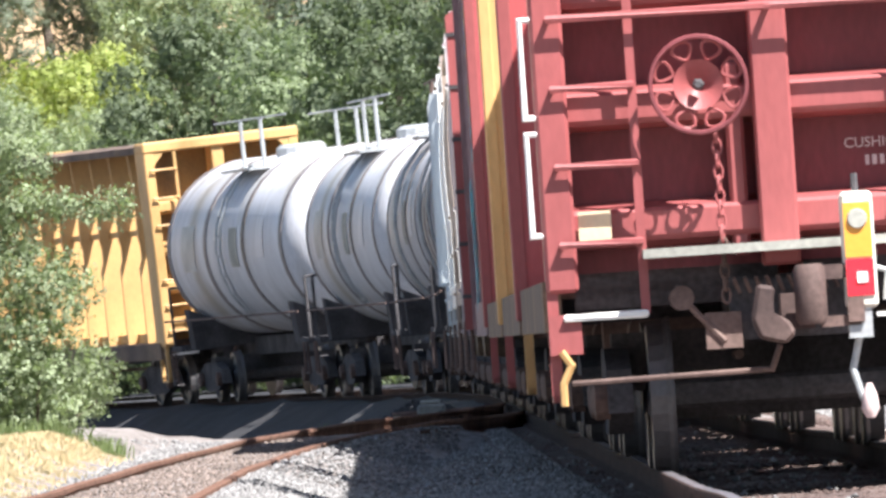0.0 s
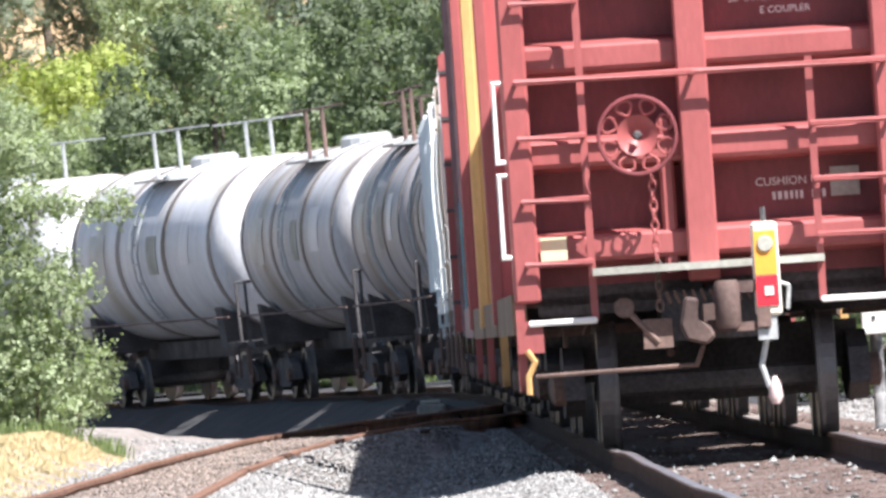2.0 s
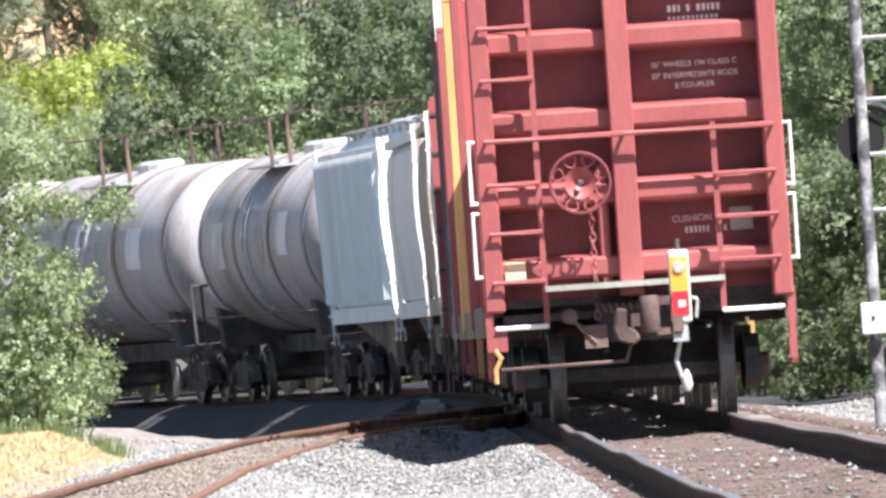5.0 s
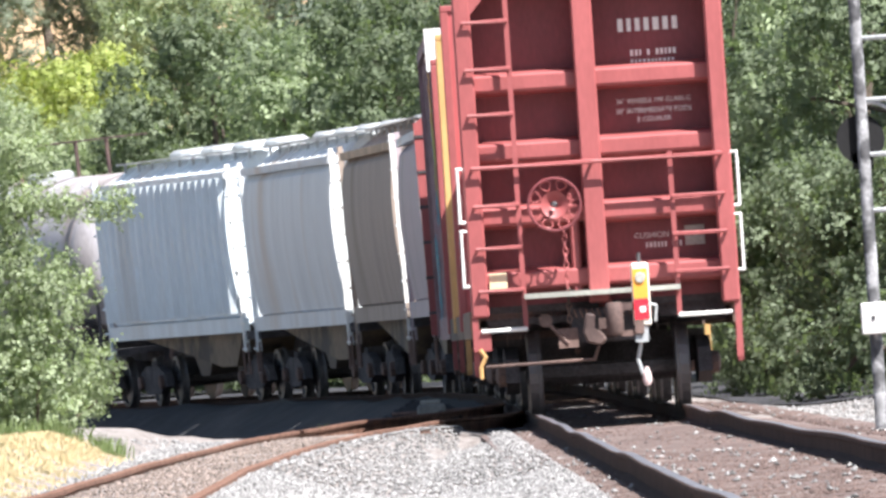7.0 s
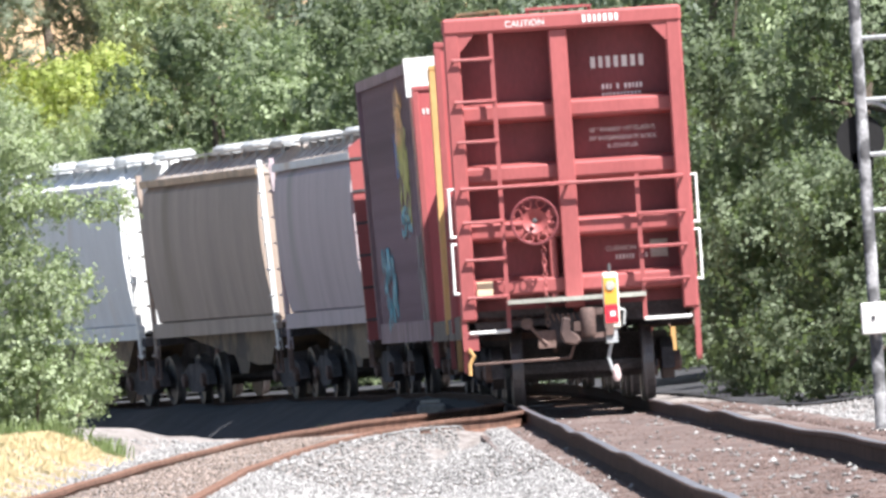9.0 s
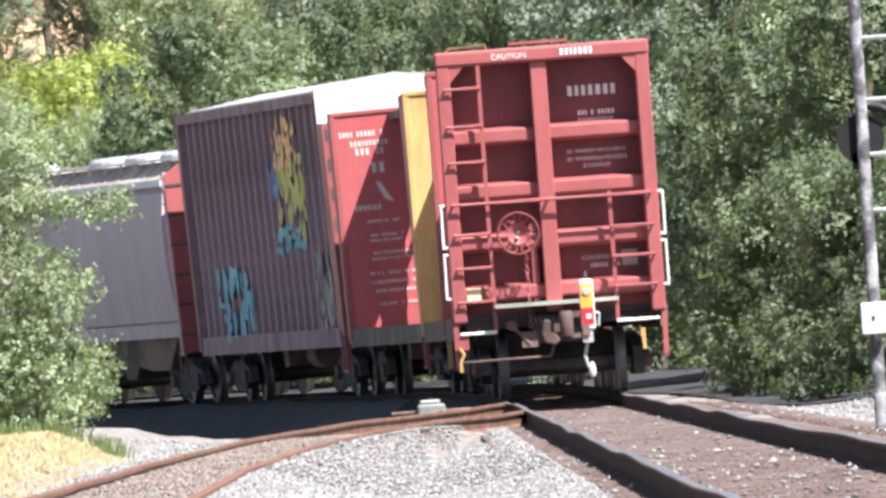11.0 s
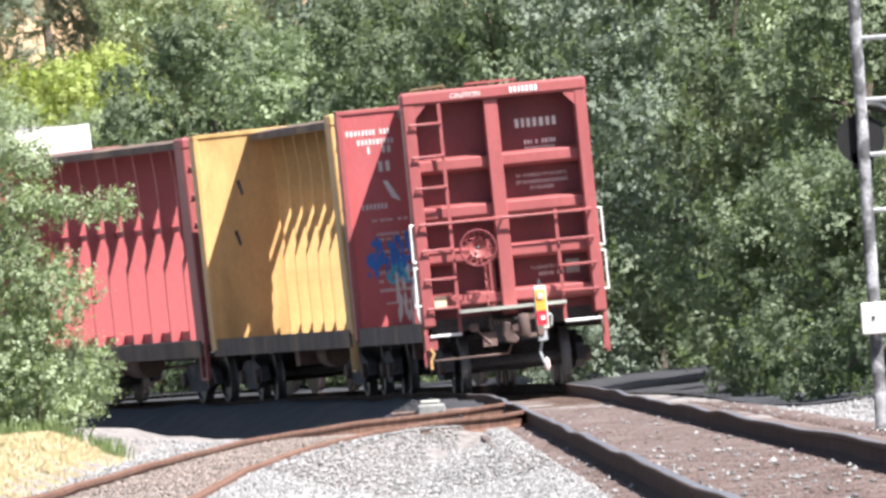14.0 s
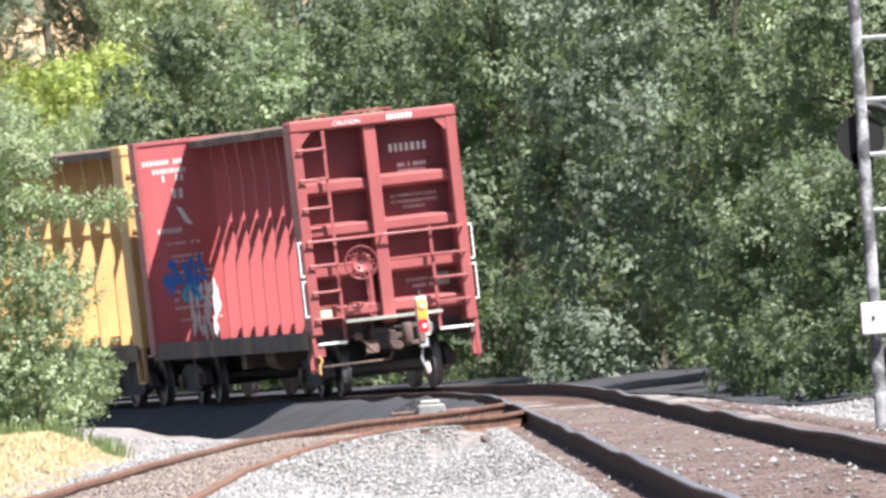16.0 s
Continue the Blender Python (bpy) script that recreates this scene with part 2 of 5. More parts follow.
def offset_line(s0, s1, off, step=1.5):
    out = []
    s = s0
    while s <= s1:
        x, y, th, cant, rise = on_line(s)
        out.append(Vector((x + off * math.cos(th), y + off * math.sin(th), rise + off * math.sin(radians(cant)))))
        s += step
    return out


RAIL_SHAPE = ((-0.07, -0.172), (0.07, -0.172), (0.07, -0.155), (0.012, -0.13), (0.012, -0.045), (0.036, -0.034), (0.036, -0.006), (0.028, 0.0), (-0.028, 0.0), (-0.036, -0.006), (-0.036, -0.034), (-0.012, -0.045), (-0.012, -0.13), (-0.07, -0.155))


def sweep(bm, pts, shape):
    rows = []
    for i, p in enumerate(pts):
        d = (pts[min(i + 1, len(pts) - 1)] - pts[max(i - 1, 0)]).normalized()
        side = Vector((d.y, -d.x, 0)).normalized()
        rows.append([bm.verts.new(p + side * u + Vector((0, 0, w))) for u, w in shape])
    n = len(shape)
    for a, b in zip(rows, rows[1:]):
        for i in range(n):
            bm.faces.new((a[i], a[(i + 1) % n], b[(i + 1) % n], b[i]))
    bm.faces.new(rows[0][::-1])
    bm.faces.new(rows[-1])


def wobble(pts, amount, seed):
    """Old rail: slight dips and kinks at the joints."""
    r = random.Random(seed)
    out = []
    for i, p in enumerate(pts):
        w = noise.noise(Vector((p.y * 0.11, seed * 7.3, 0))) * amount
        out.append(p + Vector((noise.noise(Vector((p.y * 0.09, seed * 3.1, 5))) * amount * 0.6, 0, w)))
    return out


def make_tracks():
    main = tagged(new("railway_track"), "main railway track of rusted rails on worn timber ties", "railway track", kind="structure")
    for off, seed in ((-0.753, 1), (0.753, 2)):
        bm = bmesh.new()
        sweep(bm, wobble(offset_line(-60, 330, off), 0.03, seed), RAIL_SHAPE)
        r = part("rail", bm, RAILSIDE, main, smooth=False)
        r.data.materials.append(RAILTOP)
        for p in r.data.polygons:
            if p.normal.z > 0.97:
                p.material_index = 1
    rr = random.Random(4)
    def one(bm, x, y, z, cant, th):
        m = Matrix.Translation((x, y, z)) @ pose(0, 0, 0, 0, -cant, th)
        for v in box(bm, -1.3, 1.3, -0.115, 0.115, -0.36, -0.172):
            v.co = m @ v.co
    bm = bmesh.new()
    one(bm, 0, 0, 0, 0, 0)
    tie_mesh = mesh_of(bm, "tie", TIE)
    far = bmesh.new()
    for i in range(700):
        x, y, th, cant, rise = on_line(-60 + i * 0.52)
        x, z, th = x + rr.uniform(-0.05, 0.05), rise - rr.uniform(0, 0.02), math.degrees(th) + rr.uniform(-1.5, 1.5)
        if 105 < i < 400:
            o = new("tie", tie_mesh)
            o.parent = main
            o.matrix_basis = Matrix.Translation((x, y, z)) @ pose(0, 0, 0, 0, -cant, th)
        else:
            one(far, x, y, z, cant, th)
    tagged(part("ties", far, TIE, main), kind="stuff")
    siding = tagged(new("siding_track"), "disused siding of rusty rails joining the main track", "railway track", kind="structure")
    for ctrl, seed in ((SIDING_OUT, 3), (SIDING_IN, 5)):
        bm = bmesh.new()
        sweep(bm, wobble(curve_pts(ctrl, 0.0), 0.022, seed), RAIL_SHAPE)
        part("rail", bm, SIDING_RUST, siding)


# ================= ground =================


def line_x(y):
    return float(np.interp(y, LINE[:, 2], LINE[:, 1]))


def verge(y):
    """Width of bare gravel between the siding and the grass."""
    return 0.24 + 0.011 * max(0.0, y - 108)


def bank(x, y):
    """Low grassy bank rising beside the siding."""
    outer = float(np.interp(y, [p[0] for p in SIDING_OUT], [p[1] for p in SIDING_OUT]))
    u = min(1.0, max(0.0, (outer - verge(y) - x) / 0.6))
    return 0.26 * u * u * (3 - 2 * u) * min(1.0, max(0.0, (196 - y) / 30))


def ground_z(x, y):
    """Height of the ground: track bed, ballast between the tracks, low land inside the bend."""
    cx = line_x(y) if y < 395 else -80.0
    th = float(np.interp(y, LINE[:, 2], LINE[:, 3]))
    d = (x - cx) * math.cos(th)
    z = -0.18
    rise = float(np.interp(y, (218, 258, 300), (0, 0.05, 0.1)))
    if abs(d) < 1.25:
        return z + rise
    if y < 188 and d < 0:
        inner = float(np.interp(y, [p[0] for p in SIDING_IN], [p[1] for p in SIDING_IN]))
        u = (cx - 1.25 - x) / max(0.3, cx - 1.25 - inner - 0.15)
        if u < 1:
            k = min(1.0, (188 - y) / 20)
            return z + (0.115 * max(0.0, u - 0.55) / 0.45 - 0.13 * math.sin(math.pi * u)) * k
        return z + 0.115 * min(1.0, (188 - y) / 20) + bank(x, y)
    if abs(d) < 1.6:
        return z + rise - 0.02 * abs(d)
    if d > 0:
        return z + rise - 0.12 * min(1.0, (d - 1.6) / 1.2) + 0.25 * min(1, max(0, (d - 3.0) / 4))
    far = min(1.0, max(0.0, (y - 188) / 30.0))
    low = -0.95 * min(1.0, (-d - 1.6) / 1.8)
    near = bank(x, y)
    return z + rise * far + far * low + (1 - far) * near


def hill_z(x, y):
    return -0.6 + max(0, y - 398) * 0.06 + 0.1 * noise.noise(Vector((x * 0.04, y * 0.02, 0)))


def ground_mat():
    m = bpy.data.materials.new("ballast_and_dry_earth")
    m.use_nodes = True
    n, l = m.node_tree.nodes, m.node_tree.links
    b = n["Principled BSDF"]
    b.inputs["Roughness"].default_value = 0.95
    tc = n.new("ShaderNodeTexCoord")
    def ns(scale, detail, stretch=(1, 1, 1)):
        mp = n.new("ShaderNodeMapping")
        mp.inputs["Scale"].default_value = stretch
        l.new(tc.outputs["Object"], mp.inputs[0])
        t = n.new("ShaderNodeTexNoise")
        t.inputs["Scale"].default_value, t.inputs["Detail"].default_value = scale, detail
        l.new(mp.outputs[0], t.inputs["Vector"])
        return t.outputs[0]
    cr = n.new("ShaderNodeValToRGB")
    cr.color_ramp.elements[0].position, cr.color_ramp.elements[0].color = 0.3, (0.11, 0.09, 0.08, 1)
    cr.color_ramp.elements[1].position, cr.color_ramp.elements[1].color = 0.68, (0.31, 0.285, 0.27, 1)
    l.new(ns(9, 6, (1, 0.35, 1)), cr.inputs[0])
    l.new(cr.outputs[0], b.inputs["Base Color"])
    bp = n.new("ShaderNodeBump")
    bp.inputs["Strength"].default_value, bp.inputs["Distance"].default_value = 0.5, 0.05
    l.new(ns(16, 4), bp.inputs["Height"])
    l.new(bp.outputs[0], b.inputs["Normal"])
    return m


def make_track_bed():
    """Brown dirt packed round the ties of the main track."""
    bm = bmesh.new()
    rows = []
    for s in np.arange(-10, 128, 0.6):
        x, y, th, cant, rise = on_line(s)
        row = []
        for off in np.arange(-1.35, 2.31, 0.12):
            z = -0.166 + rise + 0.028 * noise.noise(Vector((off * 3, s * 1.4, 7)))
            if abs(off) > 1.2:
                z = min(z, -0.15) - 0.05 * (abs(off) - 1.2)
            row.append(bm.verts.new((x + off * math.cos(th), y + off * math.sin(th), z)))
        rows.append(row)
    for a, b in zip(rows, rows[1:]):
        for i in range(len(a) - 1):
            bm.faces.new((a[i], a[i + 1], b[i + 1], b[i]))
    g = part("track_bed", bm, mat("rusty_brown_dirt", (0.115, 0.08, 0.07), 0.95, vary=0.3, scale=1.5, fine=12, bump=0.5, stain=(0.17, 0.135, 0.12), stain_scale=2.2, stain_lo=0.52, stain_hi=0.68), smooth=True)
    tagged(g, "rusty brown dirt packed between the rails", "track bed", kind="structure")


def make_ground():
    xs = [-3000, -900, -300, -120, -70, -45, -30] + list(np.arange(-22, 22.1, 0.4)) + [30, 45, 80, 300, 900, 3000]
    ys = [-2500, -600, -100, 20, 50, 70] + list(np.arange(84, 300, 1.2)) + [305, 315, 330, 350, 380, 420, 500, 700, 1200, 3000]
    bm = bmesh.new()
    grid = [[bm.verts.new((x, y, ground_z(x, y) + (0.03 * noise.noise(Vector((x * 2, y * 0.7, 0))) if abs(x) < 23 and 80 < y < 310 else 0))) for x in xs] for y in ys]
    for a, b in zip(grid, grid[1:]):
        for i in range(len(xs) - 1):
            bm.faces.new((a[i], a[i + 1], b[i + 1], b[i]))
    g = part("ground", bm, ground_mat(), smooth=True)
    tagged(g, "pale grey ballast and dry earth round the tracks", "ground", kind="structure")
    # distant dry hill
    bm = bmesh.new()
    rows = []
    for j in range(40):
        y = 392 + j * 22
        rows.append([bm.verts.new((x, y, hill_z(x, y))) for x in range(-300, 301, 12)])
    for a, b in zip(rows, rows[1:]):
        for i in range(len(a) - 1):
            bm.faces.new((a[i], a[i + 1], b[i + 1], b[i]))
    h = part("hill", bm, mat("dry_summer_grass", (0.44, 0.30, 0.17), 0.95, vary=0.15, scale=0.05, fine=0.6), smooth=True)
    tagged(h, "distant hillside of dry tan summer grass", "hill", kind="structure")


def make_shaded_soil():
    """Dark soil sheets; their colour takes in the shade of train and trees."""
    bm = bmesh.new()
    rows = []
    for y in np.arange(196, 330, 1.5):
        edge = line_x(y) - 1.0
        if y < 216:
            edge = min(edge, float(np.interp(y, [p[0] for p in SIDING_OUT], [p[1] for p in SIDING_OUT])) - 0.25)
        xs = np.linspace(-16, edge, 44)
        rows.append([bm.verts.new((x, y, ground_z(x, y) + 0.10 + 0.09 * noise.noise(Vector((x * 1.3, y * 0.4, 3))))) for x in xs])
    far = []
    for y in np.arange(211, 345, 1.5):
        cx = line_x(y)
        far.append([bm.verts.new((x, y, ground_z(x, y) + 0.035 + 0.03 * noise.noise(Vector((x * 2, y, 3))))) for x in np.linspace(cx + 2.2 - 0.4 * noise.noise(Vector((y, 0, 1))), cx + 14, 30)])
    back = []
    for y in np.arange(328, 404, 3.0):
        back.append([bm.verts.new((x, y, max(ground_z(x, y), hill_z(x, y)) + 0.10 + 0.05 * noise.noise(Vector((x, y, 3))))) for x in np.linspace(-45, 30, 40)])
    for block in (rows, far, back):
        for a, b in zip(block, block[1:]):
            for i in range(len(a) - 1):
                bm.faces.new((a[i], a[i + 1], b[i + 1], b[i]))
    g = part("cinder_bank", bm, SHADED_SOIL, smooth=True)
    tagged(g, "dark soil below the curved track, shade in its colour", "cinder bank", kind="structure")


def stone_field(name, material, label, spots):
    """Loose stones as one mesh: small uneven octahedra."""
    verts, faces = [], []
    r = random.Random(hash(len(name)) % 97)
    for x, y, z, s in spots:
        k = len(verts)
        for dx, dy, dz in ((1, 0, 0), (0, 1, 0), (-1, 0, 0), (0, -1, 0), (0, 0, 1), (0, 0, -1)):
            q = s * r.uniform(0.6, 1.25)
            verts.append((x + dx * q + r.uniform(-.3, .3) * s, y + dy * q * 1.3, z + dz * q * 0.8 + r.uniform(-.2, .2) * s))
        for f in ((0, 1, 4), (1, 2, 4), (2, 3, 4), (3, 0, 4), (1, 0, 5), (2, 1, 5), (3, 2, 5), (0, 3, 5)):
            faces.append(tuple(k + i for i in f))
    me = bpy.data.meshes.new(name)
    me.from_pydata(verts, [], faces)
    me.materials.append(material)
    return tagged(new(name, me), label, "gravel", kind="stuff")


def make_gravel():
    r = random.Random(11)
    bx = np.array([(p.y, p.x) for p in curve_pts(SIDING_IN, 0, 0.5)])
    spots = []
    while len(spots) < 22000:
        y = r.uniform(88, 190) if r.random() < 0.5 else r.uniform(88, 120)
        x0, x1 = np.interp(y, bx[:, 0], bx[:, 1]) + 0.03, line_x(y) - 1.05
        if x1 < x0:
            continue
        x = r.uniform(x0, x1)
        spots.append((x, y, ground_z(x, y) + 0.03, r.uniform(0.008, 0.024)))
    stone_field("ballast", GRAVEL, "loose pale grey ballast stones between the two tracks", spots)
    spots = []
    pale = []
    for i in range(26000):
        y = r.uniform(88, 130) if i % 2 else r.uniform(88, 220)
        x = line_x(y) + r.uniform(-1.25, 2.2)
        spots.append((x, y, ground_z(x, y) + 0.012, r.uniform(0.008, 0.02)))
        if i % 45 == 0:
            pale.append((x, y, ground_z(x, y) + 0.025, r.uniform(0.012, 0.03)))
    stone_field("stray_stones", GRAVEL, "stray pale stones lying on the brown track bed", pale)
    bed = []
    ax = np.array([(p.y, p.x) for p in curve_pts(SIDING_OUT, 0, 0.5)])
    for i in range(8000):
        y = r.uniform(88, 185)
        x = r.uniform(np.interp(y, ax[:, 0], ax[:, 1]) + 0.05, np.interp(y, bx[:, 0], bx[:, 1]) - 0.05)
        bed.append((x, y, ground_z(x, y) + 0.008, r.uniform(0.007, 0.02)))
    stone_field("siding_stones", mat("tan_dusty_stone", (0.19, 0.152, 0.132), 0.9, vary=0.3, per="island", per_amount=0.5, bump=0), "dusty tan stones between the siding rails", bed)
    stone_field("track_stones", BROWN_STONE, "rust-stained small stones lying between rails and ties", spots)
    spots = []
    for i in range(8000):
        y = r.uniform(120, 212)
        x = line_x(y) + r.uniform(2.2, 5.5)
        spots.append((x, y, ground_z(x, y) + 0.01, r.uniform(0.012, 0.03)))
    for i in range(6500):
        y = r.uniform(95, 200)
        x = float(np.interp(y, ax[:, 0], ax[:, 1])) - r.uniform(0.06, 1.1)
        spots.append((x, y, ground_z(x, y) + 0.02, r.uniform(0.01, 0.026)))
    # stones darkened with the same shade as the soil below them
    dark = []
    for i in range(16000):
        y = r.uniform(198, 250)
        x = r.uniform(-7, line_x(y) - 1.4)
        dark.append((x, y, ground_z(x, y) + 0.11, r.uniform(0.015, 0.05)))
    stone_field("cinder_stones", SHADED_SOIL, "dark stones strewn over the soil, shade in their colour", dark)
    stone_field("shoulder_gravel", GRAVEL, "sunlit pale gravel on the shoulders beside the tracks", spots)


# ================= rolling stock =================
def truck(car, y):
    """A freight truck: side frames, wheels, springs, axle boxes."""
    t = new("truck")
    t.parent = car
    t.matrix_basis = pose(0, y, 0)
    for sx in (-1, 1):
        def frame_shape(bm):
            prism(bm, ((-1.25, 0.34), (-1.05, 0.58), (-0.45, 0.70), (0.45, 0.70), (1.05, 0.58), (1.25, 0.34), (0.95, 0.34), (0.5, 0.22), (-0.5, 0.22), (-0.95, 0.34)), "x", sx * 0.98 - 0.07, sx * 0.98 + 0.07)
        quick("side_frame", t, BLACK, frame_shape)
        for dy in (-0.89, 0.89):
            quick("bearing_cap", t, RUST, lambda bm: lathe(bm, ((sx * 1.04, 0.12), (sx * 1.12, 0.12), (sx * 1.14, 0.05)), "x", 10, (0, dy, 0.42)))
    for dy in (-0.89, 0.89):
        for sx in (-1, 1):
            def wheel(bm):
                a = sx * 0.70
                lathe(bm, ((a - 0.02 * sx, 0.445), (a, 0.447), (a + 0.025 * sx, 0.425), (a + 0.115 * sx, 0.417), (a + 0.12 * sx, 0.36), (a + 0.08 * sx, 0.33), (a + 0.08 * sx, 0.14), (a + 0.13 * sx, 0.1)), "x", 26)
            w = quick("wheel", t, STEEL, wheel, "worn steel wheel with bright tread")
            w.matrix_basis = pose(0, dy, 0.42)
    for d in (-0.89, 0.89):
        quick("axle", t, BLACK, lambda bm: bar(bm, (-0.72, d, 0.42), (0.72, d, 0.42), 0.08, 8))
    quick("bolster", t, BLACK, lambda bm: box(bm, -1.0, 1.0, -0.2, 0.2, 0.45, 0.78))
    for d in (-0.36, 0.36):
        quick("brake_beam", t, BLACK, lambda bm: box(bm, -0.78, 0.78, d - 0.04, d + 0.04, 0.28, 0.36))
    return t


def coupler(car, y, direction):
    def shank(bm):
        box(bm, -0.09, 0.09, min(y, y + direction * 0.55), max(y, y + direction * 0.55), 0.74, 0.94)
    c = quick("coupler", car, RUST, shank, "rusty steel knuckle coupler")
    e = y + direction * 0.55
    def head(bm):
        prism(bm, ((-0.26, 0.80), (-0.22, 0.70), (-0.08, 0.66), (-0.02, 0.72), (-0.06, 0.80), (-0.16, 0.82), (-0.12, 0.98), (-0.22, 1.0)), "y", min(e, e + direction * 0.28), max(e, e + direction * 0.28))
    quick("coupler_head", c, RUST, head, bevel=0.02)
    def knuckle(bm):
        lathe(bm, ((0.76, 0.07), (0.79, 0.088), (1.06, 0.088), (1.09, 0.07)), "z", 14, (0.07, e + direction * 0.2, 0))
        q = e + direction * 0.1
        box(bm, 0.10, 0.34, q - 0.06, q + 0.06, 1.0, 1.08)
        box(bm, 0.27, 0.36, q - 0.08, q + 0.08, 0.76, 1.06)
        box(bm, 0.12, 0.34, q - 0.05, q + 0.05, 0.74, 0.80)
    quick("knuckle", c, RUST, knuckle, smooth=True)
    return c


def underframe(car, half, bottom=1.05):
    def sill(bm):
        box(bm, -0.35, 0.35, -half, half, 0.72, bottom)
        for y in np.linspace(-half + 2.6, half - 2.6, 6):
            box(bm, -1.28, 1.28, y - 0.08, y + 0.08, 0.85, bottom)
    quick("underframe", car, BLACK, sill)
    def gear(bm):
        lathe(bm, ((-1.2, 0.24), (-0.2, 0.24)), "y", 14, (-0.6, 0, 0.72))
        box(bm, -0.95, -0.45, 1.0, 1.5, 0.55, 1.0)
        bar(bm, (-0.3, -half + 1, 0.62), (-0.3, half - 1, 0.62), 0.03)
    quick("brake_gear", car, RUST, gear)


def grab(bm, x, y, z0, z1, out, r=0.016):
    polybar(bm, ((x, y, z0), (x + out, y, z0), (x + out, y, z1), (x, y, z1)), r, 6)


def bars_of_writing(bm, x0, x1, y, z, h, rnd, gap=0.5, side=False):
    """Unreadable stencil: short upright bars in a row."""
    u = x0
    while u < x1:
        w = h * rnd.uniform(0.3, 0.5)
        if rnd.random() > 0.14:
            if side:
                box(bm, y - 0.006, y, u, u + w, z, z + h)
            else:
                box(bm, u, u + w, y - 0.004, y, z, z + h)
        u += w + h * 0.3


def stencil(car, lines, face, rnd, side=False):
    """Unreadable stencilled lines, each a row of small upright bars. lines: (from, to, height, size)."""
    for u0, u1, z, h in lines:
        o = quick("stencil_line", car, DIMWHITE, lambda bm: bars_of_writing(bm, u0, u1, face, z, h, rnd, side=side), "white stencilled lettering")
        tagged(o, kind="stuff")


def car_running_gear(car, hb):
    underframe(car, hb - 0.3)
    for y in (-hb + 2.0, hb - 2.0):
        truck(car, y)
    coupler(car, -hb + 0.1, -1)
    coupler(car, hb - 0.1, 1)


def centerbeam(name, length, colours, label, detail=False, writing=True, T=4.42):
    """Centrebeam flatcar: a bulkhead at each end, an open row of posts along the middle under a wide top chord."""
    fresh, muted, post = colours
    hb = length / 2 - 0.45
    car = tagged(new(name), label, "flatcar", "freight cars of the train")
    rnd = random.Random(len(label))
    B = 1.05
    y0, y1 = -hb + 0.56, hb - 0.62
    # deck with cross planks and deep side sills
    quick("deck", car, RUST, lambda bm: box(bm, -1.28, 1.28, y0, y1, B - 0.06, B))
    for sx in (-1, 1):
        def sill(bm):
            box(bm, sx * 1.33 - 0.05, sx * 1.33 + 0.05, -hb + 0.3, hb - 0.2, B - 0.24, B + 0.04)
        quick("side_sill", car, CHORD, sill)
    # top chord: wide flat box with turned-down lips
    def chord(bm):
        prism(bm, ((-0.48, T - 0.12), (-0.45, T - 0.12), (-0.43, T - 0.06), (0.43, T - 0.06), (0.45, T - 0.12), (0.48, T - 0.12), (0.48, T + 0.0), (0.1, T + 0.05), (-0.1, T + 0.05), (-0.48, T + 0.0)), "y", y0 - 0.1, y1)
    quick("top_chord", car, CHORD, chord, "grimy rust-stained top chord")
    # tapered posts, waisted at mid height, with a lip on each edge
    outline = ((0.15, 1.0), (0.25, B), (0.24, 2.0), (0.22, 2.40), (0.18, 2.50), (0.18, 2.74), (0.21, 2.86), (0.19, 3.7), (0.24, T - 0.07))
    shape = [(x, z) for x, z in outline] + [(-x, z) for x, z in outline[::-1]]
    bm = bmesh.new()
    prism(bm, shape, "y", -0.03, 0.03)
    for sx in (-1, 1):
        box(bm, sx * 0.20 - 0.015, sx * 0.20 + 0.015, 0.03, 0.12, B, 2.36)
        box(bm, sx * 0.16 - 0.015, sx * 0.16 + 0.015, 0.03, 0.12, 3.0, T - 0.1)
    me = mesh_of(bm, "beam_post", fresh)
    n = 11
    for i in range(n):
        o = new("beam_post", me)
        o.parent = car
        o.matrix_basis = pose(0, y0 + 0.9 + i * (y1 - y0 - 1.7) / (n - 1), 0)
    quick("lower_beam", car, fresh, lambda bm: box(bm, -0.07, 0.07, y0, y1, B + 0.003, B + 0.16))
    quick("middle_rail", car, fresh, lambda bm: box(bm, -0.03, 0.03, y0, y1, 2.9, 3.0))
    # leading bulkhead: smooth inner sheet in a raised frame, ribs on its far face
    quick("bulkhead_sheet", car, fresh, lambda bm: box(bm, -1.36, 1.36, y1, y1 + 0.06, 0.95, T))
    for sx in (-1, 1):
        quick("bulkhead_edge", car, post, lambda bm: box(bm, sx * 1.37 - 0.045, sx * 1.37 + 0.045, y1 - 0.02, y1 + 0.52, 0.9, T), bevel=0.01)
    quick("bulkhead_top", car, post, lambda bm: box(bm, -1.414, 1.414, y1 - 0.024, y1 + 0.5, T, T + 0.07), bevel=0.01)
    for z in (1.3, 2.0, 2.7, 3.4, 4.1):
        quick("bulkhead_rib", car, muted, lambda bm: prism(bm, ((y1 + 0.06, z - 0.14), (y1 + 0.3, z - 0.08), (y1 + 0.3, z + 0.08), (y1 + 0.06, z + 0.14)), "x", -1.32, 1.32))
    quick("bulkhead_foot", car, muted, lambda bm: box(bm, -1.3, 1.3, y1 + 0.06, y1 + 0.5, 0.9, 1.1))
    car_running_gear(car, hb)
    rear_end(car, -hb, T, post, muted, detail, rnd)
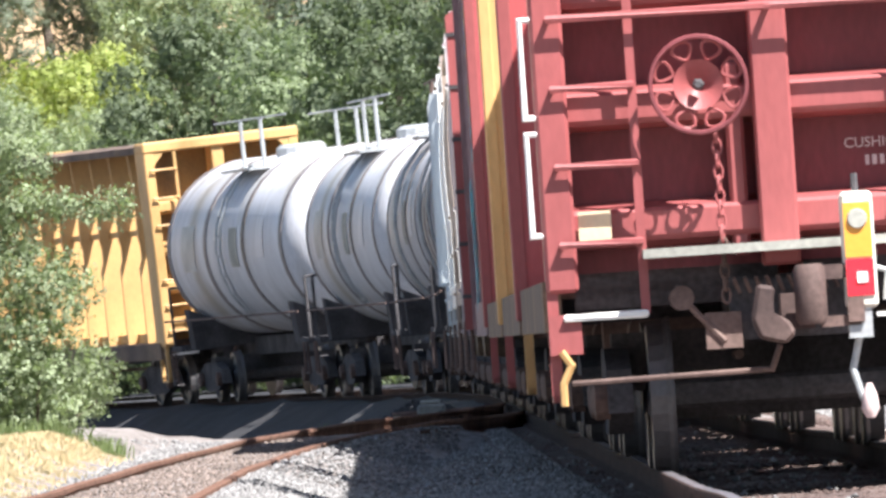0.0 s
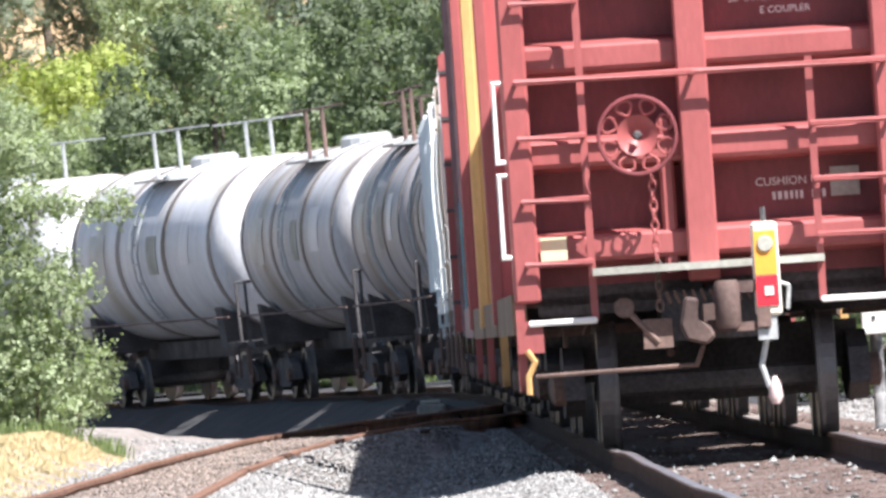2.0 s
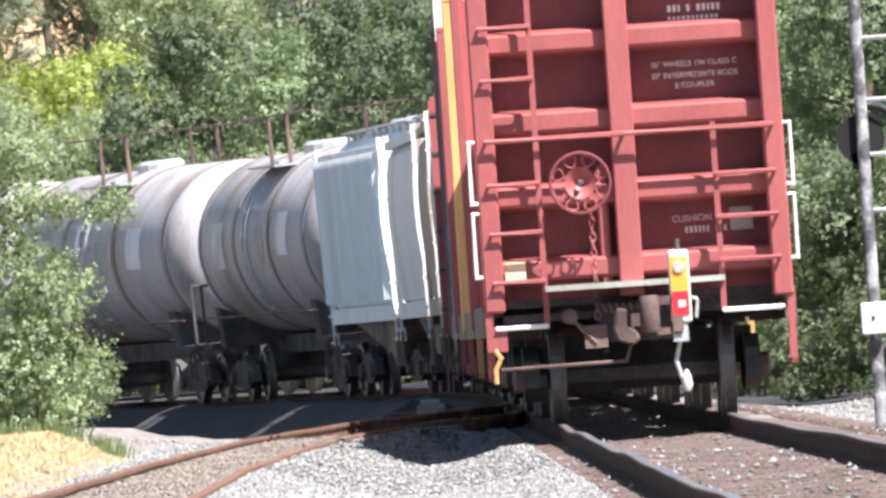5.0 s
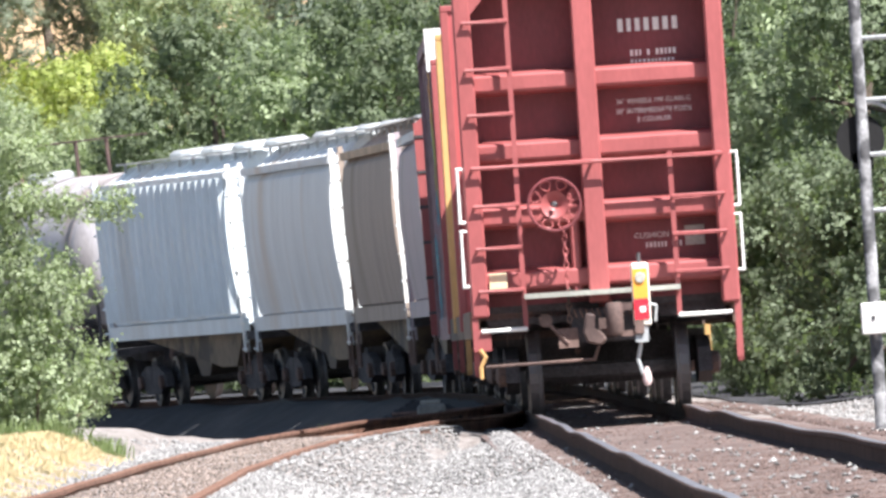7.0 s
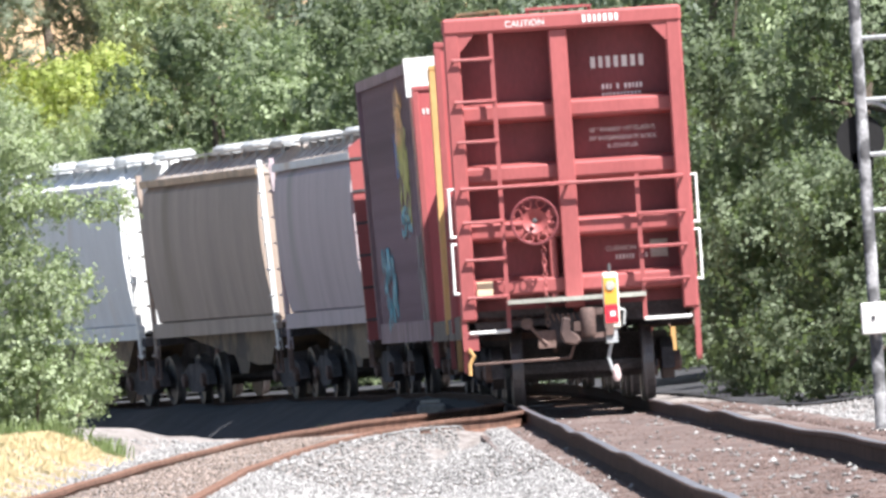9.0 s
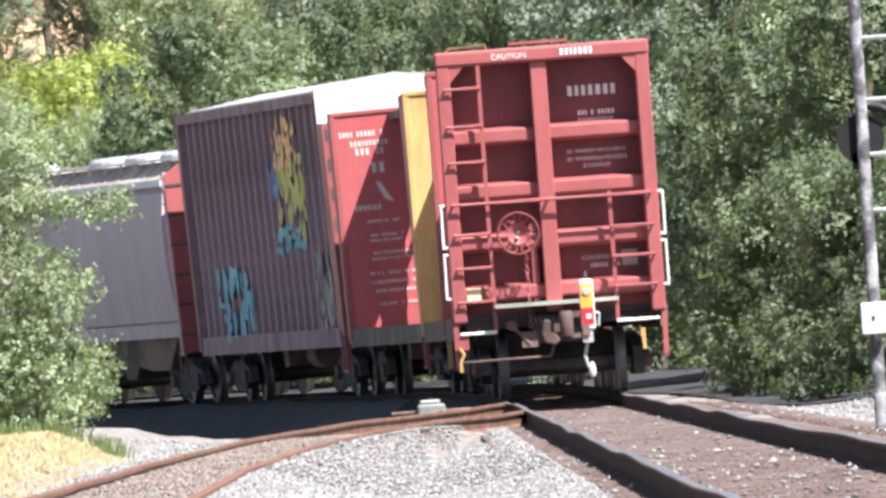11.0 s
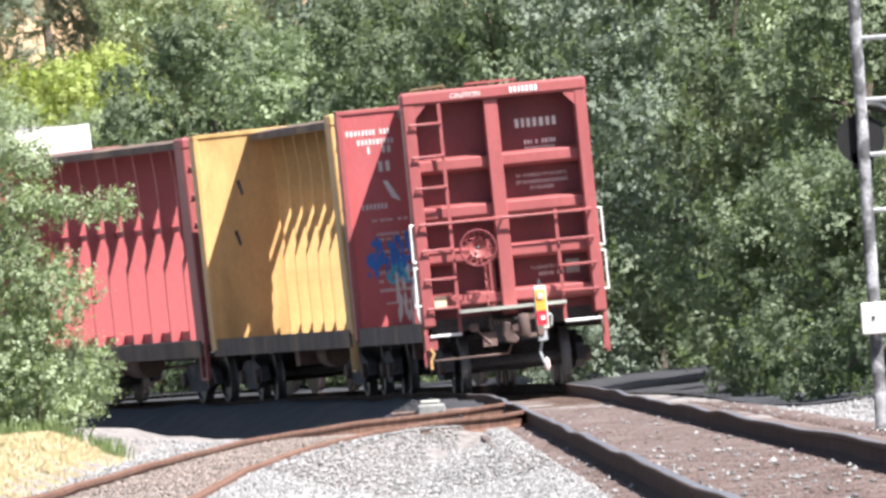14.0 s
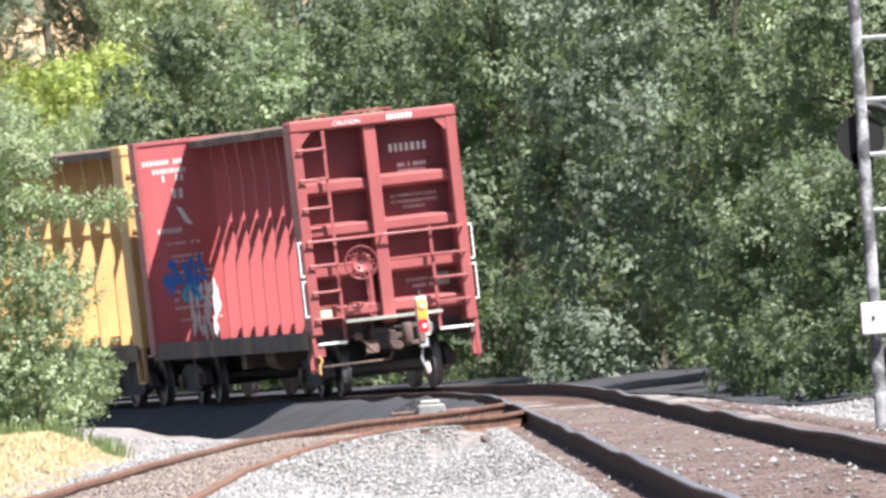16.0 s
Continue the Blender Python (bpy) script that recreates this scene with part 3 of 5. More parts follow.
    if writing:
        stencil(car, ((-1.28, -0.62, 4.08, 0.085), (-1.12, -0.55, 3.93, 0.085), (-1.05, -0.6, 3.79, 0.11), (-0.82, -0.66, 3.5, 0.16), (-1.14, -0.72, 2.92, 0.085), (-1.0, -0.45, 2.72, 0.045), (-0.95, -0.42, 2.5, 0.045), (-0.95, -0.45, 2.42, 0.04), (-0.92, -0.3, 2.22, 0.045), (-0.95, -0.36, 2.13, 0.04), (-1.0, -0.3, 1.9, 0.05), (-0.98, -0.25, 1.76, 0.05), (-0.98, -0.32, 1.62, 0.05), (-0.9, -0.2, 1.42, 0.04)), y1 - 0.002, rnd)
        quick("white_triangle", car, DIMWHITE, lambda bm: prism(bm, ((-0.78, 3.36), (-0.70, 3.34), (-0.52, 3.02), (-0.66, 3.08)), "y", y1 - 0.006, y1 - 0.002))
    return car, y1


def boxcar(name, length, colours, label, T=4.86):
    """Outside-post boxcar with ribs all along and a white band over its rear end."""
    fresh, muted, post = colours
    hb = length / 2 - 0.45
    car = tagged(new(name), label, "boxcar", "freight cars of the train")
    rnd = random.Random(len(label))
    X, B = 1.14, 1.05
    quick("body", car, fresh, lambda bm: box(bm, -X, X, -hb + 0.54, hb - 0.2, B, T - 0.1))
    bm = bmesh.new()
    prism(bm, ((0.0, -0.20), (0.22, -0.10), (0.22, 0.10), (0.0, 0.20)), "z", B, T - 0.12)
    me = mesh_of(bm, "side_post", fresh)
    for sx in (-1, 1):
        for y in np.arange(-hb + 0.9, hb - 0.3, 0.78):
            o = new("side_post", me)
            o.parent = car
            o.matrix_basis = pose(sx * X, float(y), 0, 0, 0, 0 if sx > 0 else 180)
        quick("side_sill", car, muted, lambda bm: box(bm, sx * 1.34 - 0.04, sx * 1.34 + 0.04, -hb + 0.3, hb - 0.2, B - 0.22, B + 0.08))
        quick("top_chord", car, muted, lambda bm: box(bm, sx * 1.33 - 0.08, sx * 1.33 + 0.08, -hb + 0.3, hb - 0.2, T - 0.16, T))
        quick("corner_post", car, muted, lambda bm: box(bm, sx * 1.33 - 0.08, sx * 1.33 + 0.08, hb - 0.36, hb - 0.1, 0.9, T))
    e = -hb + 0.05
    quick("end_side_plate", car, RED, lambda bm: box(bm, -1.36, -0.3, e - 0.07, e, 1.0, T - 0.5))
    # ladder openings laid on as black squares, their shade in the colour
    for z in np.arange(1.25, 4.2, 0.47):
        quick("ladder_opening", car, BLACK, lambda bm: box(bm, -1.32, -1.05, e - 0.076, e - 0.03, z, z + 0.2), "dark square for the shade in a ladder opening")
    quick("white_end_top", car, WHITE, lambda bm: box(bm, -1.42, 1.42, -hb - 0.03, -hb + 0.03, T - 0.5, T + 0.06), "white painted warning band on the end top")
    def roof(bm):
        prism(bm, ((-1.21, T), (-1.21, T + 0.04), (0, T + 0.18), (1.21, T + 0.04), (1.21, T)), "y", -hb + 0.2, hb - 0.1)
        for y in np.arange(-hb + 0.8, hb - 0.5, 1.1):
            prism(bm, ((-1.21, T + 0.04), (0, T + 0.20), (1.21, T + 0.04)), "y", y, y + 0.06)
    quick("roof", car, GALV, roof)
    car_running_gear(car, hb)
    rear_end(car, -hb, T, post, muted, False, rnd)
    quick("front_end", car, muted, lambda bm: box(bm, -1.38, 1.38, hb - 0.2, hb - 0.12, 1.0, T))
    return car


def rear_end(car, y, T, post, panel, detail, rnd):
    """The end towards the camera: deep frame, ribs, ladders, brake wheel. y: its rearmost plane."""
    # recessed sheet, in darker paint for the shade of the recess
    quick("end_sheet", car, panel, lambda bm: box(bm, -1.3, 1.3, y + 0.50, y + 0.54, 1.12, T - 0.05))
    for sx in (-1, 1):
        def cp(bm):
            box(bm, sx * 1.27 - 0.09, sx * 1.27 + 0.09, y + 0.02, y + 0.60, 1.02, T)
        quick("end_corner_post", car, post, cp, bevel=0.02)
        def gus(bm):
            prism(bm, ((sx * 1.2, T - 0.13), (sx * 1.0, T - 0.13), (sx * 1.2, T - 0.36)), "y", y + 0.03, y + 0.06)
        quick("gusset", car, post, gus)
    quick("end_fascia", car, post, lambda bm: box(bm, -1.37, 1.37, y, y + 0.58, T - 0.13, T + 0.06), bevel=0.03)
    quick("centre_post", car, post, lambda bm: box(bm, -0.16, 0.05, y + 0.06, y + 0.5, 1.1, T - 0.13), bevel=0.015)
    for z in (3.38, 2.68, 2.03, 1.38):
        for x0, x1 in ((-1.2, -0.16), (0.05, 1.2)):
            def rib(bm):
                prism(bm, ((y + 0.50, z - 0.13), (y + 0.20, z - 0.10), (y + 0.18, z - 0.07), (y + 0.18, z + 0.06), (y + 0.20, z + 0.08), (y + 0.50, z + 0.12)), "x", x0, x1)
            quick("end_rib", car, post, rib)
    # sill and platform
    quick("end_sill", car, BLACK, lambda bm: box(bm, -1.2, 1.2, y + 0.56, y + 0.66, 0.92, 1.12))
    quick("crossover_platform", car, PLATFORM, lambda bm: box(bm, -0.82, 0.76, y - 0.22, y + 0.1, 1.18, 1.23))
    def striker(bm):
        box(bm, -0.36, 0.40, y + 0.1, y + 0.4, 0.70, 1.02)
    quick("striker_pocket", car, BLACK, striker)
    # ladders
    for sx, zs, inner in ((-1, (4.0, 3.52, 3.06, 2.14, 1.71, 1.28, 0.88), -0.82), (1, (2.12, 1.74, 1.36, 0.92), 0.74)):
        quick("ladder_stile", car, post, lambda bm: box(bm, inner - 0.025, inner + 0.025, y + 0.02, y + 0.05, zs[-1], (T - 0.1) if sx < 0 else 2.58))
        for z in zs:
            def rung(bm):
                polybar(bm, ((sx * 1.26, y + 0.05, z), (sx * 1.26, y - 0.03, z), (inner, y - 0.03, z), (inner, y + 0.03, z)), 0.016)
            quick("ladder_rung", car, WHITE if z < 0.95 else post, rung)
        # hanging steps
        def stp(bm):
            box(bm, sx * 1.33 - 0.03, sx * 1.33 + 0.03, y + 0.05, y + 0.11, 0.42, 1.05)
            box(bm, sx * 1.33 - 0.03, sx * 1.33 + 0.03, y + 0.45, y + 0.51, 0.42, 1.05)
            box(bm, sx * 1.33 - 0.03, sx * 1.33 + 0.03, y + 0.05, y + 0.51, 0.42, 0.46)
        quick("sill_step", car, post, stp)
        # white corner grabs
        for z0, z1 in ((1.34, 1.90), (1.99, 2.53)) if detail else ():
            quick("grab_iron", car, WHITE, lambda bm: grab(bm, sx * 1.355, y + 0.05, z0, z1, sx * 0.06, 0.017), "white painted grab iron")
    if not detail:
        return
    for x0, x1 in ((-1.26, -0.05), (-0.05, 1.26)):
        quick("grab_bar", car, post, lambda bm: polybar(bm, ((x0, y + 0.06, 2.525), (x0, y - 0.05, 2.525), (x1, y - 0.05, 2.525), (x1, y + 0.06, 2.525)), 0.018))
    # brake wheel
    hx, hz = -0.455, 2.115
    hw = quick("brake_wheel", car, RED_OLD_SHADE, lambda bm: ring(bm, (hx, y - 0.12, hz), 0.265, 0.014), "red spoked hand brake wheel", smooth=True)
    for i in range(8):
        def spokes(bm):
            a = 2 * math.pi * i / 8 + 0.39
            loop = []
            for u in np.linspace(0, 2 * math.pi, 13):
                rr = 0.20 + 0.052 * math.cos(u)
                k = 0.33 * math.sin(u) * (0.75 + 0.25 * math.cos(u))
                loop.append((hx + rr * math.cos(a + k), y - 0.075 - 0.2 * (rr - 0.14), hz + rr * math.sin(a + k)))
            polybar(bm, loop, 0.009, 5)
        quick("spoke", hw, post, spokes)
    quick("hub", hw, post, lambda bm: lathe(bm, ((y - 0.02, 0.03), (y - 0.09, 0.125), (y - 0.10, 0.14), (y - 0.06, 0.14), (y + 0.1, 0.07)), "y", 18, (hx, 0, hz)), smooth=True)
    quick("hub_nut", hw, BLACK, lambda bm: lathe(bm, ((y - 0.15, 0.02), (y - 0.09, 0.035)), "y", 6, (hx, 0, hz)))
    quick("brake_housing", car, post, lambda bm: box(bm, hx + 0.14, hx + 0.24, y + 0.2, y + 0.4, hz - 0.95, hz + 0.12), bevel=0.02)
    # chain: alternating links
    for i in range(14):
        z = hz - 0.28 - i * 0.068
        def link(bm):
            w, h = 0.024, 0.045
            pts = [(math.cos(a) * w, math.sin(a) * h) for a in np.linspace(0, 2 * math.pi, 9)]
            polybar(bm, [((hx + 0.08 + (u if i % 2 else u * 0.3)), y - 0.03 + (u * 0.3 if i % 2 else u), z + w_) for u, w_ in pts], 0.008, 5)
        quick("chain_link", car, RUST if i > 8 else post, link)
    # uncoupling lever, hose and yellow handle
    quick("uncoupling_lever", car, RUST, lambda bm: polybar(bm, ((-1.25, y + 0.0, 0.52), (-0.15, y - 0.05, 0.53), (-0.1, y - 0.1, 0.66)), 0.016))
    quick("release_handle", car, YELLOW, lambda bm: polybar(bm, ((-1.30, y - 0.02, 0.70), (-1.25, y - 0.02, 0.62), (-1.30, y - 0.02, 0.52), (-1.30, y - 0.02, 0.40)), 0.022), "yellow painted cut lever handle")
    quick("lever_bracket", car, post, lambda bm: box(bm, -1.36, -1.18, y - 0.01, y + 0.05, 0.68, 0.9))
    quick("placard", car, mat("cream_card", (0.75, 0.6, 0.4), 0.7, vary=0.1), lambda bm: box(bm, -1.16, -0.98, y + 0.12, y + 0.13, 1.30, 1.46), "cream routing card")
    for x, z, w, h in ((0.95, 1.72, 0.2, 0.2), (0.98, 1.42, 0.2, 0.12)):
        quick("grey_plate", car, PLATFORM, lambda bm: box(bm, x - w / 2, x + w / 2, y + 0.46, y + 0.47, z - h / 2, z + h / 2))
    # springs and fingers above the coupler
    def fingers(bm):
        for i in range(13):
            x = -0.3 + i * 0.06
            bar(bm, (x, y - 0.0, 0.96), (x - 0.03, y - 0.06, 1.04), 0.012, 5)
    quick("carrier_spring", car, RUST, fingers)
    quick("retainer_valve", car, RUST, lambda bm: [lathe(bm, ((y - 0.02, 0.07), (y + 0.1, 0.07)), "y", 10, (-0.62, 0, 0.95)), box(bm, -0.5, -0.3, y, y + 0.1, 0.66, 0.86), bar(bm, (-0.62, y, 0.95), (-0.4, y, 0.7), 0.02)])
    # end-of-train device
    ed = quick("end_of_train_device", car, mat("cream_device_housing", (0.8, 0.76, 0.66), 0.4, vary=0.05), lambda bm: box(bm, 0.26, 0.44, y - 0.62, y - 0.45, 0.88, 1.52), "cream marker box with amber lamp and red panel", bevel=0.02)
    ed.location.z = -0.05
    quick("amber_panel", ed, ORANGE_G, lambda bm: box(bm, 0.275, 0.425, y - 0.632, y - 0.618, 1.16, 1.46))
    quick("lamp_lens", ed, PLATFORM, lambda bm: lathe(bm, ((y - 0.65, 0.05), (y - 0.62, 0.06)), "y", 14, (0.35, 0, 1.37)))
    quick("red_panel", ed, REDPANEL, lambda bm: box(bm, 0.275, 0.425, y - 0.632, y - 0.618, 0.95, 1.15))
    quick("white_label", ed, WHITE, lambda bm: box(bm, 0.33, 0.39, y - 0.64, y - 0.632, 1.02, 1.08))
    quick("aerial", ed, BLACK, lambda bm: bar(bm, (0.35, y - 0.53, 1.5), (0.35, y - 0.53, 1.62), 0.02))
    quick("clamp", ed, GALV, lambda bm: [box(bm, 0.27, 0.40, y - 0.6, y - 0.4, 0.72, 0.88), bar(bm, (0.44, y - 0.5, 1.1), (0.5, y - 0.5, 1.08), 0.014), bar(bm, (0.5, y - 0.5, 1.08), (0.48, y - 0.5, 0.92), 0.014)])
    quick("air_hose", ed, GALV, lambda bm: polybar(bm, ((0.33, y - 0.5, 0.75), (0.28, y - 0.5, 0.55), (0.32, y - 0.52, 0.4), (0.36, y - 0.52, 0.34)), 0.02, 8), "pale braided air hose")
    quick("glad_hand", ed, mat("pink_white_casting", (0.8, 0.62, 0.6), 0.5), lambda bm: lathe(bm, ((0.28, 0.025), (0.33, 0.05), (0.41, 0.04), (0.47, 0.015)), "z", 10, (0.36, y - 0.53, 0)), smooth=True)
    # writing on the end
    face = y + 0.496
    text("caution_sign", "CAUTION", 0.10, car, pose(-0.42, y - 0.004, T - 0.075, 90, 0, 0), WHITE)
    def rows(bm):
        bars_of_writing(bm, 0.24, 0.74, y - 0.002, T - 0.075, 0.085, rnd)
        bars_of_writing(bm, 0.22, 1.02, face, 3.82, 0.13, rnd)
        for k, z in enumerate((3.57, 3.47, 3.37 + 0.005)):
            bars_of_writing(bm, 0.42, 0.86, face, z, 0.06, rnd)
    tagged(quick("stencil_block", car, WHITE, rows, "white stencilled marks"), kind="stuff")
    for k, (words, z) in enumerate((('36" WHEELS 1W CLASS C', 3.09), ('30" INTERMEDIATE RODS', 2.99), ("E COUPLER", 2.90))):
        text("stencil_text", words, 0.068, car, pose(0.62, face, z, 90, 0, 0), WHITE)
    text("stencil_text", "CUSHION UNIT", 0.08, car, pose(0.62, face, 1.72, 90, 0, 0), DIMWHITE)
    quick("stencil_line", car, DIMWHITE, lambda bm: bars_of_writing(bm, 0.45, 0.8, face, 1.62, 0.055, rnd))
    # roof walk at the end
    def rw(bm):
        box(bm, -0.4, 0.35, y + 0.1, y + 0.5, T + 0.10, T + 0.13)
        for x in (-0.38, 0.33):
            box(bm, x - 0.02, x + 0.02, y + 0.15, y + 0.2, T + 0.02, T + 0.10)
    quick("end_running_board", car, post, rw)
    quick("roof_grab", car, YELLOW_OLD_SHADE, lambda bm: polybar(bm, ((-1.22, y + 0.2, T + 0.05), (-1.18, y + 0.2, T + 0.1), (-0.72, y + 0.2, T + 0.12), (-0.7, y + 0.2, T + 0.06)), 0.02))


def graffiti(car, x, patches, bold=1.0, axis="x"):
    """Overlapping sprayed strokes on a face across the axis at x."""
    for name, m, y0, y1, z0, z1, seed in patches:
        r = random.Random(seed)
        def blobs(bm):
            for i in range(46):
                u, w = r.uniform(y0, y1), r.uniform(z0, z1)
                a, b = bold * (y1 - y0) * r.uniform(0.02, 0.07), bold * (z1 - z0) * r.uniform(0.06, 0.2)
                d = 0.004 + i * 0.0003
                prism(bm, [(u + a * math.cos(q) * r.uniform(0.8, 1.2), w + b * math.sin(q) * r.uniform(0.8, 1.2)) for q in np.linspace(0, 5.5, 8)], axis, x - d - 0.002, x - d)
        tagged(quick("graffiti", car, m, blobs, name), kind="stuff")


def hopper(name, length, material, label, ribbed=False, end_mat=None):
    """Covered hopper with bulging sides, ladder posts, slope sheets and roof hatches."""
    car = tagged(new(name), label, "hopper car", "freight cars of the train")
    hb = length / 2 - 0.4
    bulge = np.polyfit((1.45, 2.2, 2.9, 3.6), (1.36, 1.45, 1.47, 1.40), 3)
    half = [(1.05, 1.25)] + [(float(np.polyval(bulge, z)), float(z)) for z in np.linspace(1.45, 3.6, 16)] + [(1.30, 3.72)]
    prof = [(-x, z) for x, z in half] + half[::-1]
    quick("body", car, material, lambda bm: prism(bm, prof, "y", -hb + 0.55, hb - 0.55))
    if ribbed:
        for sx in (-1, 1):
            for y in np.arange(-hb + 0.7, hb - 0.6, 0.6):
                quick("side_flute", car, material, lambda bm: prism(bm, ((sx * 1.42, y - 0.1), (sx * 1.53, y - 0.03), (sx * 1.53, y + 0.03), (sx * 1.42, y + 0.1)), "z", 1.5, 3.75))
    def roof(bm):
        prism(bm, ((-1.33, 3.72), (-0.8, 4.10), (0.8, 4.10), (1.33, 3.72)), "y", -hb + 0.53, hb - 0.53)
    top = material if material in (HOP_BLUE, HOP_GREY) else ROOF_DUST
    quick("roof", car, top, roof, "dusty seamed roof")
    seam = quick("roof_seam", car, top, lambda bm: prism(bm, ((-1.34, 3.725), (-0.8, 4.125), (0.8, 4.125), (1.34, 3.725)), "y", -0.03, 0.03))
    seam.matrix_basis = pose(0, -hb + 1.0, 0)
    for y in np.arange(-hb + 2.0, hb - 0.8, 1.0):
        share(seam, car, 0, float(y))
    # darker hoppers get paler edge paint, which holds the sunlight along the roof
    quick("roof_edge", car, HOP_GREY if material is not HOP_BROWN else mat("rust_tan_edge", (0.5, 0.36, 0.24), 0.7), lambda bm: [box(bm, sx * 1.36 - 0.07, sx * 1.36 + 0.07, -hb + 0.5, hb - 0.5, 3.72, 3.84) for sx in (-1, 1)])
    quick("side_sill", car, material, lambda bm: [box(bm, sx * 1.38 - 0.05, sx * 1.38 + 0.05, -hb + 0.2, hb - 0.2, 1.18, 1.42) for sx in (-1, 1)])
    for i in range(4):
        yc = -hb + 2.0 + i * (2 * hb - 4.0) / 3
        quick("roof_hatch", car, GALV, lambda bm: lathe(bm, ((4.12, 0.38), (4.24, 0.38), (4.3, 0.3)), "z", 14, (0, yc, 0)))
    def walkway(bm):
        for sx in (-1, 1):
            box(bm, sx * 0.78 - 0.2, sx * 0.78 + 0.2, -hb + 0.2, hb - 0.2, 4.15, 4.18)
            for y in np.arange(-hb + 0.6, hb - 0.5, 1.2):
                box(bm, sx * 0.92 - 0.02, sx * 0.92 + 0.02, y, y + 0.04, 4.0, 4.15)
    quick("roof_walk", car, GALV, walkway)
    # long slope sheet running down from the leading end, and the bays below it
    quick("slope_sheet", car, SLOPE, lambda bm: prism(bm, ((hb - 0.7, 1.3), (-hb + 1.2, 1.3), (-hb + 2.2, 0.62), (-hb + 3.4, 0.62)), "x", -1.22, 1.22), "tan dusty slope sheet")
    for yc in (-hb + 3.0, 0.2):
        quick("discharge_bay", car, BAY, lambda bm: prism(bm, ((yc - 1.3, 1.2), (yc + 1.3, 1.2), (yc + 0.35, 0.48), (yc - 0.35, 0.48)), "x", -0.95, 0.95))
    for e in (-1, 1):
        for sx in (-1, 1):
            def ladder(bm):
                box(bm, sx * 1.40 - 0.04, sx * 1.40 + 0.04, e * (hb - 0.28) - 0.05, e * (hb - 0.28) + 0.05, 0.85, 3.95)
                for z in np.arange(0.9, 3.9, 0.42):
                    bar(bm, (sx * 1.45, e * (hb - 0.34), z), (sx * 1.45, e * (hb - 0.02), z), 0.02, 5)
            # rear ladders painted white for the sun on them, front ones like the body
            quick("end_ladder", car, WHITE if e < 0 and not end_mat else material, ladder)
        quick("end_slope_sheet", car, material, lambda bm: prism(bm, ((e * (hb - 0.56), 3.4), (e * (hb - 0.56), 1.3), (e * (hb - 2.2), 1.3)), "x", -1.3, 1.3))
        quick("end_platform", car, BLACK, lambda bm: box(bm, -1.4, 1.4, min(e * (hb - 0.6), e * hb), max(e * (hb - 0.6), e * hb), 1.05, 1.2))
        truck(car, e * (hb - 1.7))
        coupler(car, e * (hb - 0.1), e)
    quick("centre_sill", car, BLACK, lambda bm: box(bm, -0.3, 0.3, -hb, hb, 0.75, 1.1))
    if end_mat:
        def cage(bm):
            box(bm, -1.48, -1.0, -hb - 0.06, -hb + 0.0, 0.9, 3.9)
            prism(bm, ((-1.48, 3.9), (-1.0, 3.9), (-0.7, 4.3), (-0.85, 4.3)), "y", -hb - 0.06, -hb)
        quick("end_cage", car, end_mat, cage, "red painted end cage")
        for z in np.arange(1.2, 3.9, 0.5):
            quick("cage_rung", car, BLACK, lambda bm: box(bm, -1.49, -1.1, -hb - 0.075, -hb - 0.05, z, z + 0.04))
    for e in (-1, 1):
        quick("corner_step", car, RUST, lambda bm: polybar(bm, ((-1.42, e * (hb - 0.1), 1.0), (-1.42, e * (hb - 0.1), 0.5), (-1.42, e * (hb - 0.5), 0.5), (-1.42, e * (hb - 0.5), 1.0)), 0.018))
    return car


